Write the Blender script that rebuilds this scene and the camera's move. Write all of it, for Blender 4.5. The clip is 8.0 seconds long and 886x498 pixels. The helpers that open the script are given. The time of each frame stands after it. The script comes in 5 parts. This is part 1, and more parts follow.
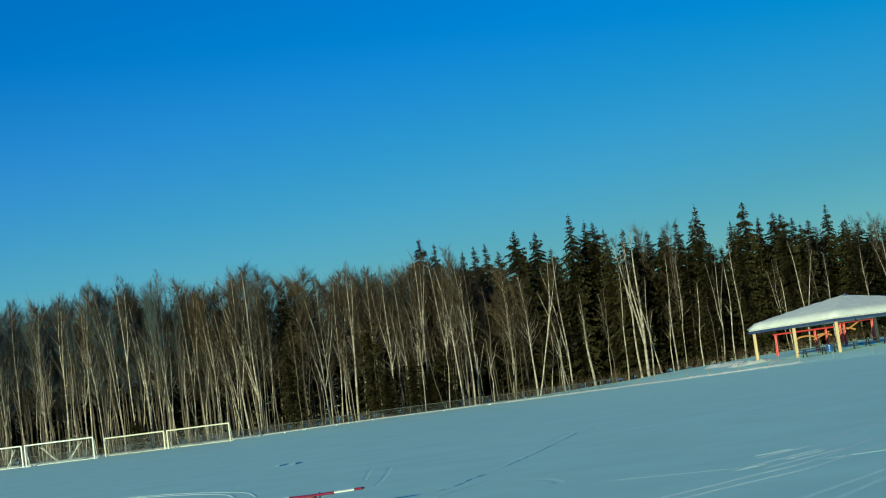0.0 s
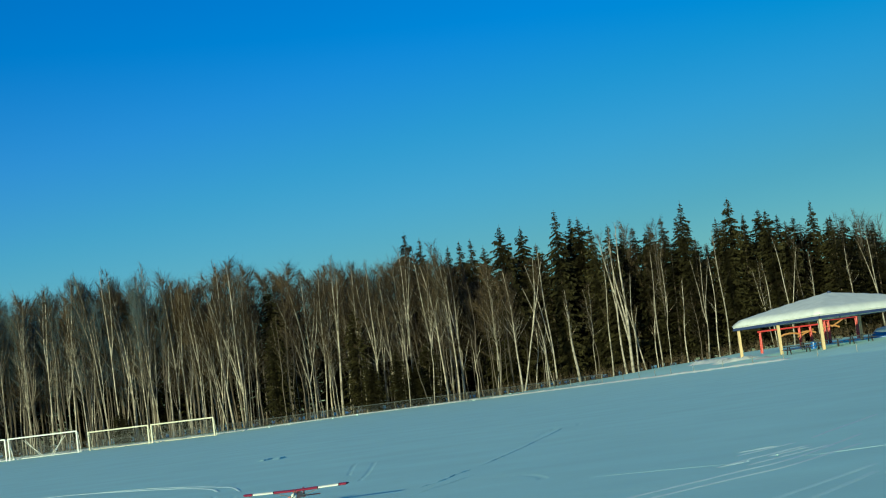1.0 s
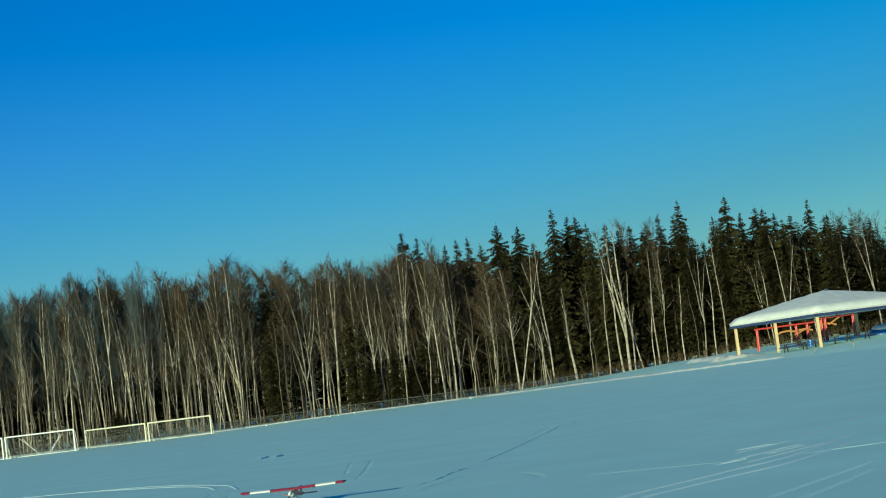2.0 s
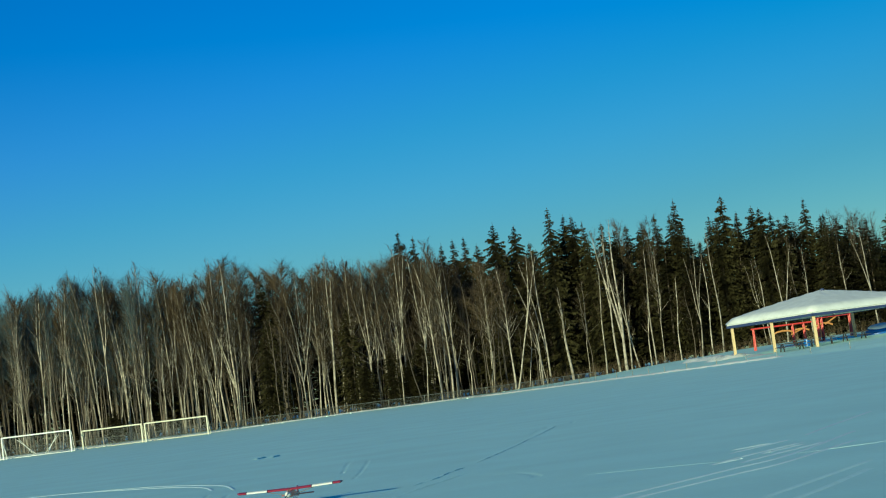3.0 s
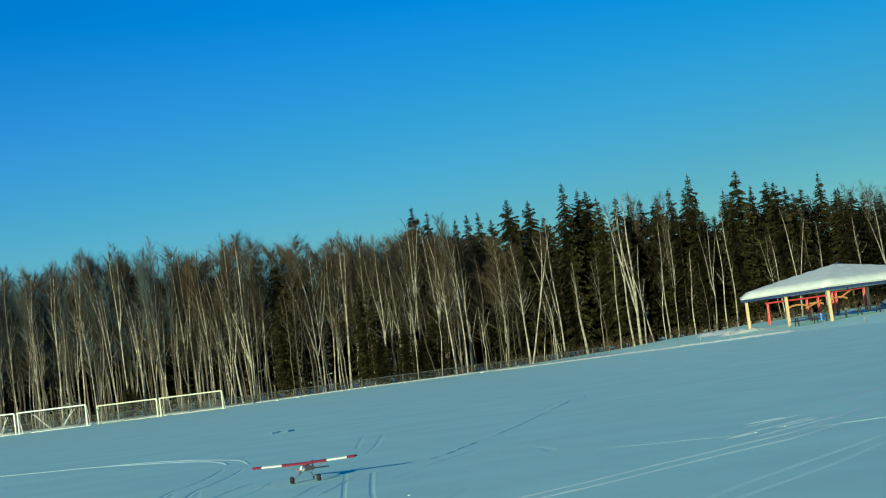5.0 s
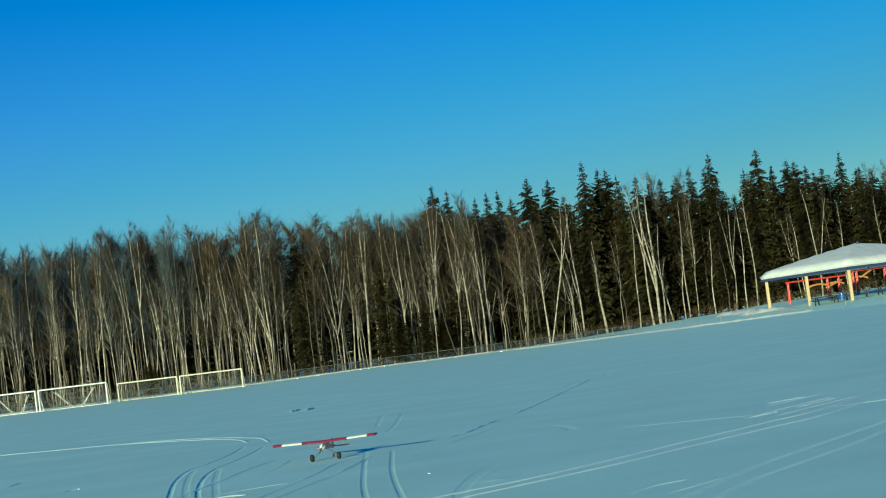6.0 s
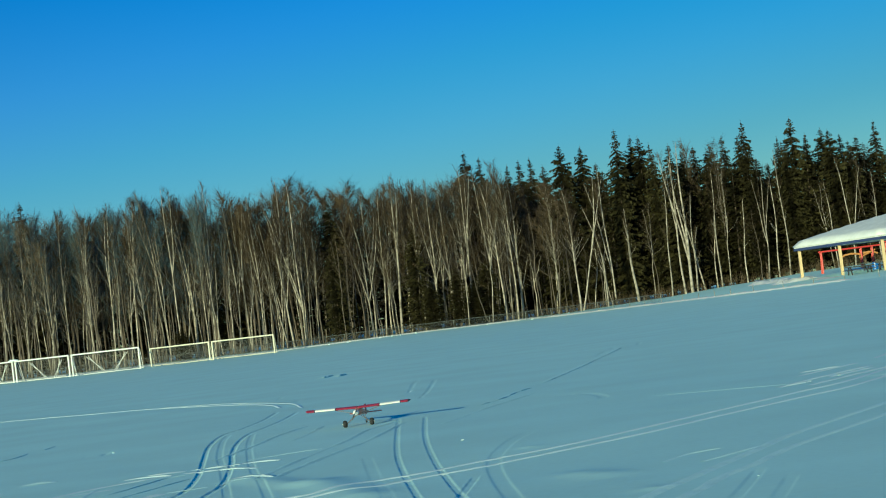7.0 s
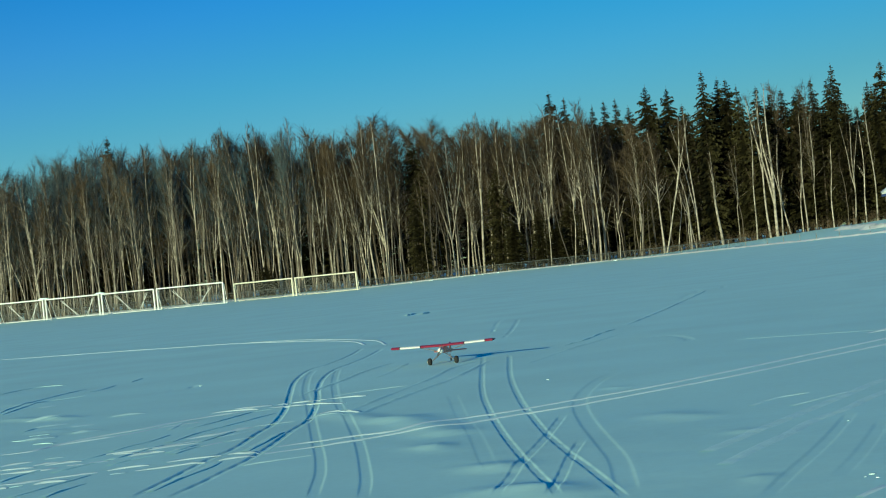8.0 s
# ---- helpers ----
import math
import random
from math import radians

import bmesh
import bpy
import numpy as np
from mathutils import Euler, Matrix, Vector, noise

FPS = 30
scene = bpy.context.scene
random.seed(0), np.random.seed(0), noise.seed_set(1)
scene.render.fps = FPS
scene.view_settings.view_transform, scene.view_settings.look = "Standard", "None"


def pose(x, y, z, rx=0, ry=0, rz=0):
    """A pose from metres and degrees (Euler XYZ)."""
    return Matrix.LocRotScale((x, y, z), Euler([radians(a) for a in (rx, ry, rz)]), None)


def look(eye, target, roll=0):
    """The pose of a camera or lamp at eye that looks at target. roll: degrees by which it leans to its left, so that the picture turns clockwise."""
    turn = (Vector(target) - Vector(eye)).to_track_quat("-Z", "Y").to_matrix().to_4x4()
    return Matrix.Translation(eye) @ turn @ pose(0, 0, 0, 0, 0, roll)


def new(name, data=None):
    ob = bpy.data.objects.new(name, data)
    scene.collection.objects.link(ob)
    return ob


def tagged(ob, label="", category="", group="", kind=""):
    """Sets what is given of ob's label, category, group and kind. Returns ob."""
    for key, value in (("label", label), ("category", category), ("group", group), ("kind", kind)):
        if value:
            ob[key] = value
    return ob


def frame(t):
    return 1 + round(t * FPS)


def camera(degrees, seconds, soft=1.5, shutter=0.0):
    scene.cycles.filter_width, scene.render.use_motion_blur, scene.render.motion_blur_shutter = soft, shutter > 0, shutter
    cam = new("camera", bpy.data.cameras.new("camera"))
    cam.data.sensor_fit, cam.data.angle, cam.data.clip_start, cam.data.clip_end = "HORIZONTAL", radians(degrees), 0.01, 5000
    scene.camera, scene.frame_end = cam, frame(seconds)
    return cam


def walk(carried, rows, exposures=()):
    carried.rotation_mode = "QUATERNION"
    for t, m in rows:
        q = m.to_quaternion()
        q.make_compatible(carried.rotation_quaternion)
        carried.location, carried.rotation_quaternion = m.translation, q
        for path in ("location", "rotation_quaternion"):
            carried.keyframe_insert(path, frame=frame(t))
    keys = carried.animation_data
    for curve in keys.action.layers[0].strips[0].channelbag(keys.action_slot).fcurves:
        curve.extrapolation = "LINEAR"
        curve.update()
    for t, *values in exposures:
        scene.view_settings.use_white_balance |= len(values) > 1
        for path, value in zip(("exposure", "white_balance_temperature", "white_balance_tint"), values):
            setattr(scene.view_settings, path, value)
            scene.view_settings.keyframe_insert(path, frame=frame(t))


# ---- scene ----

EYE = 1.7
cam = camera(28.0, 8.0, soft=1.12)
# seconds, yaw to the left, pitch up, lean, step aside
ROWS = [
    (0.0, 0.000, 4.780, -7.600, 0.025),
    (0.5, -0.220, 4.795, -7.521, 0.025),
    (1.0, -0.451, 4.573, -7.329, 0.025),
    (1.5, -0.478, 4.503, -7.329, 0.025),
    (3.0, -0.653, 4.486, -7.446, 0.025),
    (3.5, -0.573, 4.112, -7.460, 0.025),
    (4.0, -0.196, 3.749, -7.504, 0.025),
    (5.5, -0.008, 3.718, -7.525, 0.025),
    (6.0, 0.618, 3.135, -7.370, 0.015),
    (6.5, 0.581, 2.649, -7.291, 0.0),
    (7.0, 1.757, 2.216, -7.000, -0.027),
    (7.5, 2.790, 1.456, -6.440, -0.07),
    (8.0, 4.620, 0.582, -6.060, -0.10),
]
walk(cam, [(t, pose(aside, 0, EYE, 0, 0, yaw) @ pose(0, 0, 0, 90 + pitch) @ pose(0, 0, 0, 0, 0, lean)) for t, yaw, pitch, lean, aside in ROWS],
     exposures=[(t, stops, 5280, -10.0) for t, stops in ((0.0, -0.09), (0.5, -0.03), (3.0, -0.02), (3.5, 0.06), (5.5, 0.06), (8.0, 0.03))])

# ---- sky and sun ----
SUN_UP, SUN_SIDE = 8.9, 23.0        # degrees: above the horizon; to the left of straight behind the first view
world = bpy.data.worlds.new("world")
scene.world = world
world.use_nodes = True
wt = world.node_tree
sky = wt.nodes.new("ShaderNodeTexSky")
sky.sky_type = "NISHITA"
sky.sun_disc = False
sky.sun_elevation = radians(SUN_UP)
sky.sun_rotation = radians(180 + SUN_SIDE)
sky.air_density, sky.dust_density, sky.ozone_density = 1.0, 0.2, 4.0
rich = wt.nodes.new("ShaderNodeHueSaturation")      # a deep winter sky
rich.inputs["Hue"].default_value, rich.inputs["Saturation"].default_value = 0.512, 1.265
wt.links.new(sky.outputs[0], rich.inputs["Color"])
# cold clear air: deep blue overhead, greener and duller towards the horizon
where = wt.nodes.new("ShaderNodeTexCoord")
split = wt.nodes.new("ShaderNodeSeparateXYZ")
ramp = wt.nodes.new("ShaderNodeValToRGB")
wt.links.new(where.outputs["Generated"], split.inputs[0])
lower = wt.nodes.new("ShaderNodeMath")      # paler towards the side away from the sun
lower.operation = "MULTIPLY_ADD"
lower.inputs[1].default_value = -0.18
wt.links.new(split.outputs["X"], lower.inputs[0])
wt.links.new(split.outputs["Z"], lower.inputs[2])
wt.links.new(lower.outputs[0], ramp.inputs[0])
tone = ramp.color_ramp
tone.elements[0].position, tone.elements[0].color = 0.06, (0.53, 0.54, 0.48, 1)
tone.elements[1].position, tone.elements[1].color = 0.6, (0.59, 0.71, 0.62, 1)
for at, rgb in ((0.11, (0.60, 0.61, 0.565)), (0.143, (0.62, 0.635, 0.59)), (0.19, (0.72, 0.635, 0.67)), (0.26, (0.78, 0.62, 0.68))):
    tone.elements.new(at).color = (*rgb, 1)
clear = wt.nodes.new("ShaderNodeMix")
clear.data_type, clear.blend_type = "RGBA", "MULTIPLY"
clear.inputs[0].default_value = 1.0
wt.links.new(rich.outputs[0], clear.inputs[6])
wt.links.new(ramp.outputs[0], clear.inputs[7])
wt.links.new(clear.outputs[2], wt.nodes["Background"].inputs[0])
wt.nodes["Background"].inputs[1].default_value = 0.18
sun = new("sun", bpy.data.lights.new("sun", "SUN"))
sun.data.energy, sun.data.angle, sun.data.color = 5.15, radians(0.6), (1.0, 0.88, 0.465)
a, b = radians(SUN_UP), radians(SUN_SIDE)
sun.matrix_world = look((0, 0, 60), (math.sin(b) * 60, math.cos(b) * 60, 60 - math.tan(a) * 60))


# ---- materials ----
def material(name, color, rough=0.7, metal=0.0, vary=0.25, scale=6.0, bump=0.2, stretch=(1, 1, 1), rand=0.0, fine=60.0, second=None):
    """Two scales of colour variation, a fine relief, and a tone that differs from object to object."""
    m = bpy.data.materials.new(name)
    m.use_nodes = True
    nt, n = m.node_tree, m.node_tree.nodes
    p = n["Principled BSDF"]
    p.inputs["Roughness"].default_value, p.inputs["Metallic"].default_value = rough, metal
    co = n.new("ShaderNodeTexCoord")
    mp = n.new("ShaderNodeMapping")
    mp.inputs["Scale"].default_value = stretch
    nt.links.new(co.outputs["Object"], mp.inputs[0])
    noises = []
    for sc in (scale, fine):
        t = n.new("ShaderNodeTexNoise")
        t.inputs["Scale"].default_value, t.inputs["Detail"].default_value = sc, 3
        nt.links.new(mp.outputs[0], t.inputs["Vector"])
        noises.append(t)
    mix = n.new("ShaderNodeMix")
    mix.data_type = "RGBA"
    lo = second or [c * (1 - vary) for c in color]
    hi = color if second else [min(1, c * (1 + vary)) for c in color]
    mix.inputs[6].default_value, mix.inputs[7].default_value = (*lo, 1), (*hi, 1)
    ad = n.new("ShaderNodeMath")
    ad.operation = "MULTIPLY_ADD"
    ad.inputs[1].default_value, ad.inputs[2].default_value = 0.35, -0.17
    nt.links.new(noises[1].outputs[0], ad.inputs[0])
    su = n.new("ShaderNodeMath")
    nt.links.new(noises[0].outputs[0], su.inputs[0])
    nt.links.new(ad.outputs[0], su.inputs[1])
    rp = n.new("ShaderNodeMapRange")
    rp.inputs[1].default_value, rp.inputs[2].default_value = 0.3, 0.7
    nt.links.new(su.outputs[0], rp.inputs[0])
    nt.links.new(rp.outputs[0], mix.inputs[0])
    out = mix.outputs[2]
    if rand:
        oi = n.new("ShaderNodeObjectInfo")
        hs = n.new("ShaderNodeHueSaturation")
        mr = n.new("ShaderNodeMapRange")
        mr.inputs[3].default_value, mr.inputs[4].default_value = 1 - rand, 1 + rand
        nt.links.new(oi.outputs["Random"], mr.inputs[0])
        nt.links.new(mr.outputs[0], hs.inputs["Value"])
        nt.links.new(out, hs.inputs["Color"])
        out = hs.outputs[0]
    nt.links.new(out, p.inputs["Base Color"])
    if bump:
        bp = n.new("ShaderNodeBump")
        bp.inputs["Strength"].default_value, bp.inputs["Distance"].default_value = bump, 0.02
        nt.links.new(su.outputs[0], bp.inputs["Height"])
        nt.links.new(bp.outputs[0], p.inputs["Normal"])
    return m


def snow_material():
    """Wind-packed snow: long low drifts in patches, a fine crust, and a faint change of tone."""
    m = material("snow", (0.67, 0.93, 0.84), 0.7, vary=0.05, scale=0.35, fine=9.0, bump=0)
    nt, n = m.node_tree, m.node_tree.nodes
    co = n.new("ShaderNodeTexCoord")
    height = None
    for sc, stretch, dist, patchy in ((0.8, (0.8, 1.0, 1), 0.026, True), (3.2, (0.9, 1.0, 1), 0.003, True), (22.0, (1, 1, 1), 0.0010, False)):
        mp = n.new("ShaderNodeMapping")
        mp.inputs["Scale"].default_value = stretch
        mp.inputs["Rotation"].default_value = (0, 0, 0.4)
        nt.links.new(co.outputs["Object"], mp.inputs[0])
        t = n.new("ShaderNodeTexNoise")
        t.inputs["Scale"].default_value, t.inputs["Detail"].default_value = sc, 2
        nt.links.new(mp.outputs[0], t.inputs["Vector"])
        mul = n.new("ShaderNodeMath")
        mul.operation = "MULTIPLY"
        mul.inputs[1].default_value = dist
        nt.links.new(t.outputs[0], mul.inputs[0])
        out = mul.outputs[0]
        if patchy:
            w = n.new("ShaderNodeTexNoise")
            w.inputs["Scale"].default_value = 0.11 if sc < 1 else 0.3
            nt.links.new(co.outputs["Object"], w.inputs["Vector"])
            r = n.new("ShaderNodeMapRange")
            r.inputs[1].default_value, r.inputs[2].default_value = 0.45, 0.68
            r.inputs[3].default_value = 0.0
            nt.links.new(w.outputs[0], r.inputs[0])
            mm = n.new("ShaderNodeMath")
            mm.operation = "MULTIPLY"
            nt.links.new(out, mm.inputs[0])
            nt.links.new(r.outputs[0], mm.inputs[1])
            out = mm.outputs[0]
        if height is not None:
            ad = n.new("ShaderNodeMath")
            nt.links.new(height, ad.inputs[0])
            nt.links.new(out, ad.inputs[1])
            out = ad.outputs[0]
        height = out
    bp = n.new("ShaderNodeBump")
    bp.inputs["Strength"].default_value, bp.inputs["Distance"].default_value = 1.0, 1.0
    nt.links.new(height, bp.inputs["Height"])
    nt.links.new(bp.outputs[0], n["Principled BSDF"].inputs["Normal"])
    return m


SNOW = snow_material()
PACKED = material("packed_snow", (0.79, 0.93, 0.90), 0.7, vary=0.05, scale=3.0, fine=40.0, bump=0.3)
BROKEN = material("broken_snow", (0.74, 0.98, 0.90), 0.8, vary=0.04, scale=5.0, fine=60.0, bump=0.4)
# sun-facing snow given its own warmer colour, without the field's cyan tint
SUNLIT_SNOW = material("sunlit_snow", (0.75, 0.74, 0.72), 0.7, vary=0.08, scale=1.2, fine=14.0, bump=0.5)
BARK = material("birch_bark", (0.49, 0.415, 0.34), 0.8, scale=1.5, fine=9.0, stretch=(1, 1, 1.3), bump=0.4, rand=0.3, second=(0.11, 0.09, 0.07))
# grey-brown bark of young birches, darkened further for the shade among taller trees
SHADED_GREY_BARK = material("shaded_grey_bark", (0.125, 0.095, 0.075), 0.85, scale=1.1, fine=7.0, stretch=(1, 1, 2.2), bump=0.4, rand=0.5, second=(0.07, 0.055, 0.042))
TWIG = material("birch_twigs", (0.078, 0.055, 0.034), 0.85, vary=0.35, scale=0.5, fine=3.0, bump=0.0, rand=0.3)
# blue-grey twigs for western crowns, grey-brown ones for deeper birches
BLUE_GREY_TWIG = material("blue_grey_twigs", (0.085, 0.112, 0.128), 0.85, vary=0.3, scale=0.3, fine=3.0, bump=0.0)
GREY_TWIG = material("grey_twigs", (0.095, 0.080, 0.060), 0.85, vary=0.35, scale=0.3, fine=3.0, bump=0.0, rand=0.3)
NEEDLE = material("spruce_needles", (0.034, 0.029, 0.012), 0.8, vary=0.5, scale=0.9, fine=5.0, bump=0.0, rand=0.4)
for dull in (TWIG, GREY_TWIG, BLUE_GREY_TWIG, NEEDLE):
    dull.node_tree.nodes["Principled BSDF"].inputs["Specular IOR Level"].default_value = 0.08
SBARK = material("spruce_bark", (0.12, 0.085, 0.06), 0.9, scale=4.0, bump=0.5, rand=0.2)
STEEL = material("galvanised_steel", (0.17, 0.17, 0.16), 0.45, metal=0.6, scale=5.0, bump=0.05)
WHITE = material("white_painted_steel", (0.80, 0.77, 0.76), 0.45, vary=0.08, scale=3.0, bump=0.05)
CREAM = material("cream_painted_steel", (0.72, 0.66, 0.52), 0.5, vary=0.12, scale=2.5, bump=0.05)
NET = material("net_cord", (0.26, 0.25, 0.23), 0.8, vary=0.1, bump=0.0)
YELLOW = material("yellow_painted_wood", (0.60, 0.43, 0.23), 0.6, vary=0.12, scale=2.0, stretch=(6, 6, 1), bump=0.2)
FASCIA = material("dark_fascia", (0.035, 0.05, 0.14), 0.6, vary=0.2)
SOFFIT = material("soffit_boards", (0.66, 0.66, 0.63), 0.7, vary=0.12, scale=3.0)
RED = material("red_painted_steel", (0.55, 0.045, 0.03), 0.4, vary=0.12, bump=0.05)
AMBER = material("yellow_plastic", (0.45, 0.20, 0.05), 0.4, vary=0.1, bump=0.05)
BLUE = material("blue_plastic", (0.02, 0.11, 0.42), 0.35, vary=0.12, bump=0.05)
TABLE = material("dark_table_wood", (0.035, 0.033, 0.035), 0.7, vary=0.3, scale=5.0)
FILM_RED = material("red_covering_film", (0.27, 0.02, 0.045), 0.35, vary=0.08, scale=8.0, bump=0.02)
FILM_WHITE = material("white_covering_film", (0.82, 0.80, 0.74), 0.35, vary=0.05, scale=8.0, bump=0.02)
FILM_DARK = material("dark_trim", (0.03, 0.03, 0.035), 0.4, vary=0.2, bump=0.02)
ORANGE = material("orange_fuselage_film", (0.66, 0.25, 0.16), 0.4, vary=0.15, scale=12.0, bump=0.03)
RUBBER = material("black_rubber", (0.018, 0.018, 0.02), 0.85, vary=0.3, bump=0.2)
WIRE = material("steel_wire", (0.40, 0.34, 0.30), 0.35, metal=0.7, vary=0.1, bump=0.0)


# ---- mesh helpers ----
def part(name, bm, mat, parent=None, label="", smooth=False):
    """Links a bmesh, or (vertices, faces), as one mesh object."""
    me = bpy.data.meshes.new(name)
    if isinstance(bm, tuple):
        me.from_pydata([tuple(v) for v in bm[0]], [], bm[1])
    else:
        bmesh.ops.recalc_face_normals(bm, faces=bm.faces)
        bm.to_mesh(me)
        bm.free()
    me.materials.append(mat)
    if smooth:
        me.shade_smooth()
    ob = new(name, me)
    ob.parent = parent
    return tagged(ob, label)


def thing(name, at, label, category, group="", turn=0.0):
    ob = new(name)
    ob.matrix_world = pose(*at, 0, 0, turn)
    return tagged(ob, label, category, group)


def box(bm, c, size, m=None, bevel=0.0):
    g = bmesh.ops.create_cube(bm, size=1.0, matrix=(m or Matrix()) @ Matrix.Translation(c) @ Matrix.Diagonal((*size, 1)))
    if bevel:
        es = {e for v in g["verts"] for e in v.link_edges}
        bmesh.ops.bevel(bm, geom=list(es), offset=bevel, segments=1, affect="EDGES")
    return bm


def tube(bm, pts, radii, sides=8):
    """A tube along pts with a radius at each of them, closed at both ends."""
    pts = [Vector(p) for p in pts]
    rings = []
    for i, p in enumerate(pts):
        d = (pts[min(i + 1, len(pts) - 1)] - pts[max(i - 1, 0)]).normalized()
        u = d.orthogonal().normalized() if i == 0 else (u - d * u.dot(d)).normalized()
        w = d.cross(u)
        r = radii[i] if isinstance(radii, (list, tuple)) else radii
        rings.append([bm.verts.new(p + (u * math.cos(k * 2 * math.pi / sides) + w * math.sin(k * 2 * math.pi / sides)) * r) for k in range(sides)])
    for s, e in zip(rings, rings[1:]):
        for k in range(sides):
            bm.faces.new((s[k], s[(k + 1) % sides], e[(k + 1) % sides], e[k]))
    bm.faces.new(rings[0][::-1])
    bm.faces.new(rings[-1])
    return bm


def bar(bm, p, q, r, sides=6):
    return tube(bm, [p, q], r, sides)


# ---- ground ----
def edge_at(az):
    """Distance of the field's far edge."""
    return np.interp(az, [-0.4, 0.02, 0.08, 0.13, 0.2, 0.26], [214, 214, 186, 162, 146, 136])


def tree_line(az):
    return np.maximum(edge_at(az) + 4, 213)


def ground_z(x, y):
    x, y = np.asarray(x, float), np.asarray(y, float)
    yy = np.maximum(y, 1.0)
    az = np.clip(x / yy, -0.5, 0.5)
    e, f = edge_at(az), tree_line(az)
    h1 = np.interp(az, [-0.34, -0.25, -0.13, -0.06, 0.03, 0.09, 0.19, 0.25], [0.5, 0.3, 0.1, 0.3, 0.25, 0.45, 0.70, 0.62])
    h2 = np.interp(az, [-0.34, -0.13, 0.03, 0.073, 0.092, 0.125, 0.15, 0.167, 0.25], [0.6, 0.35, 0.45, 0.79, 0.93, 1.38, 1.6, 1.84, 2.2])
    s = np.clip(yy / e, 0, 1)
    k = np.clip((yy - e) / (f - e), 0, 1)
    z = h1 * s ** 3 + (h2 - h1) * k ** 0.62
    ripple = 0.003 * np.sin(0.9 * x + 0.35 * y + 1.3 * np.sin(0.23 * y)) + 0.003 * np.sin(0.55 * y - 0.4 * x + np.sin(0.7 * x)) + 0.010 * np.sin(0.13 * x + 0.09 * y)
    return z + ripple * np.clip(1.2 - yy / 160, 0.15, 1) * (y > 0)


def steps(spec):
    out = []
    for lo, hi, n in spec:
        out += list(np.linspace(lo, hi, n, endpoint=False))
    return np.array(out + [spec[-1][1]])


def spline(points, step):
    """A smooth line through the points, sampled about every step metres."""
    p = [Vector((*q, 0)) for q in points]
    p = [p[0] * 2 - p[1]] + p + [p[-1] * 2 - p[-2]]
    out = []
    for i in range(1, len(p) - 2):
        n = max(2, int((p[i + 1] - p[i]).length / step))
        for k in range(n):
            t = k / n
            out.append(0.5 * (2 * p[i] + (p[i + 1] - p[i - 1]) * t + (2 * p[i - 1] - 5 * p[i] + 4 * p[i + 1] - p[i + 2]) * t * t
                              + (3 * p[i] - p[i - 1] - 3 * p[i + 1] + p[i + 2]) * t ** 3))
    return out + [p[-2]]


# ruts pressed into the crust: half width, depth, share of the length that is broken away, line
RUTS, DRIFTS = [], []


def rut(half, depth, broken, *line):
    RUTS.append((half, depth, broken, line))


def drift(half, height, *line):
    DRIFTS.append((half, height, line))


# the loop at the end of an earlier run
rut(0.036, 0.009, 0.0, (-4.22, 15.07), (-4.18, 16.26), (-4.14, 17.8), (-4.06, 18.88), (-4.11, 20.28), (-4.13, 21.52), (-4.37, 23.72), (-4.84, 26.86), (-5.32, 30.2), (-5.6, 33.4), (-5.49, 35.2), (-5.45, 37.9), (-5.57, 41.2))
rut(0.036, 0.009, 0.0, (-3.83, 14.8), (-3.74, 15.73), (-3.7, 16.52), (-3.65, 17.39), (-3.65, 18.68), (-3.7, 20.4), (-3.7, 21.43), (-3.87, 23.08), (-4.21, 25.58), (-4.51, 27.55), (-4.83, 30.2), (-5.0, 32.7), (-4.94, 34.5), (-4.9, 36.9), (-4.97, 40.1))
rut(0.05, 0.004, 0.0, (-2.45, 13.86), (-2.54, 14.67), (-2.65, 15.59), (-2.87, 16.99), (-3.19, 18.82), (-3.66, 21.54), (-4.18, 24.58), (-4.69, 27.44), (-5.23, 31.1), (-5.48, 33.4))
rut(0.05, 0.004, 0.0, (-2.01, 13.56), (-2.11, 14.54), (-2.29, 15.84), (-2.57, 17.71), (-2.85, 19.39), (-3.18, 21.26), (-3.55, 23.23), (-3.97, 25.78), (-4.51, 29.38), (-4.95, 32.9))
# the wheels' last run, seen behind the aeroplane
rut(0.034, 0.006, 0.0, (-2.19, 32.3), (-1.89, 26.95), (-1.65, 23.1), (-1.38, 20.05), (-1.12, 17.55), (-0.93, 15.93), (-0.79, 14.84), (-0.66, 13.91), (-0.55, 13.1), (-0.49, 12.51))
rut(0.034, 0.006, 0.0, (-1.68, 31.7), (-1.41, 25.9), (-1.11, 21.66), (-0.85, 18.82), (-0.65, 16.89), (-0.44, 15.24), (-0.28, 14.12), (-0.06, 12.51), (-0.02, 12.19))
# ruts that cross near the eye
rut(0.042, 0.006, 0.0, (-0.54, 18.87), (-0.65, 17.1), (-0.75, 15.78), (-0.84, 14.75), (-0.89, 13.8), (-0.94, 12.82))
rut(0.042, 0.006, 0.0, (-0.33, 16.2), (-0.42, 15.02), (-0.47, 13.91), (-0.52, 13.01), (-0.55, 12.55))
rut(0.085, 0.0045, 0.0, (0.15, 24.57), (-0.13, 23.35), (-0.34, 21.3), (-0.36, 19.63), (-0.28, 17.86), (-0.15, 16.03), (-0.04, 14.54), (-0.01, 13.41), (0.0, 12.46))
rut(0.07, 0.002, 0.0, (-2.08, 23.45), (-1.7, 19.98), (-1.38, 17.42), (-1.16, 15.34), (-1.04, 14.35))
rut(0.055, 0.007, 0.0, (2.1, 16.22), (1.69, 14.55), (1.4, 13.48), (1.16, 12.65), (0.88, 11.63))
rut(0.06, 0.005, 0.0, (2.26, 15.41), (1.86, 13.77), (1.58, 12.74), (1.42, 12.23))
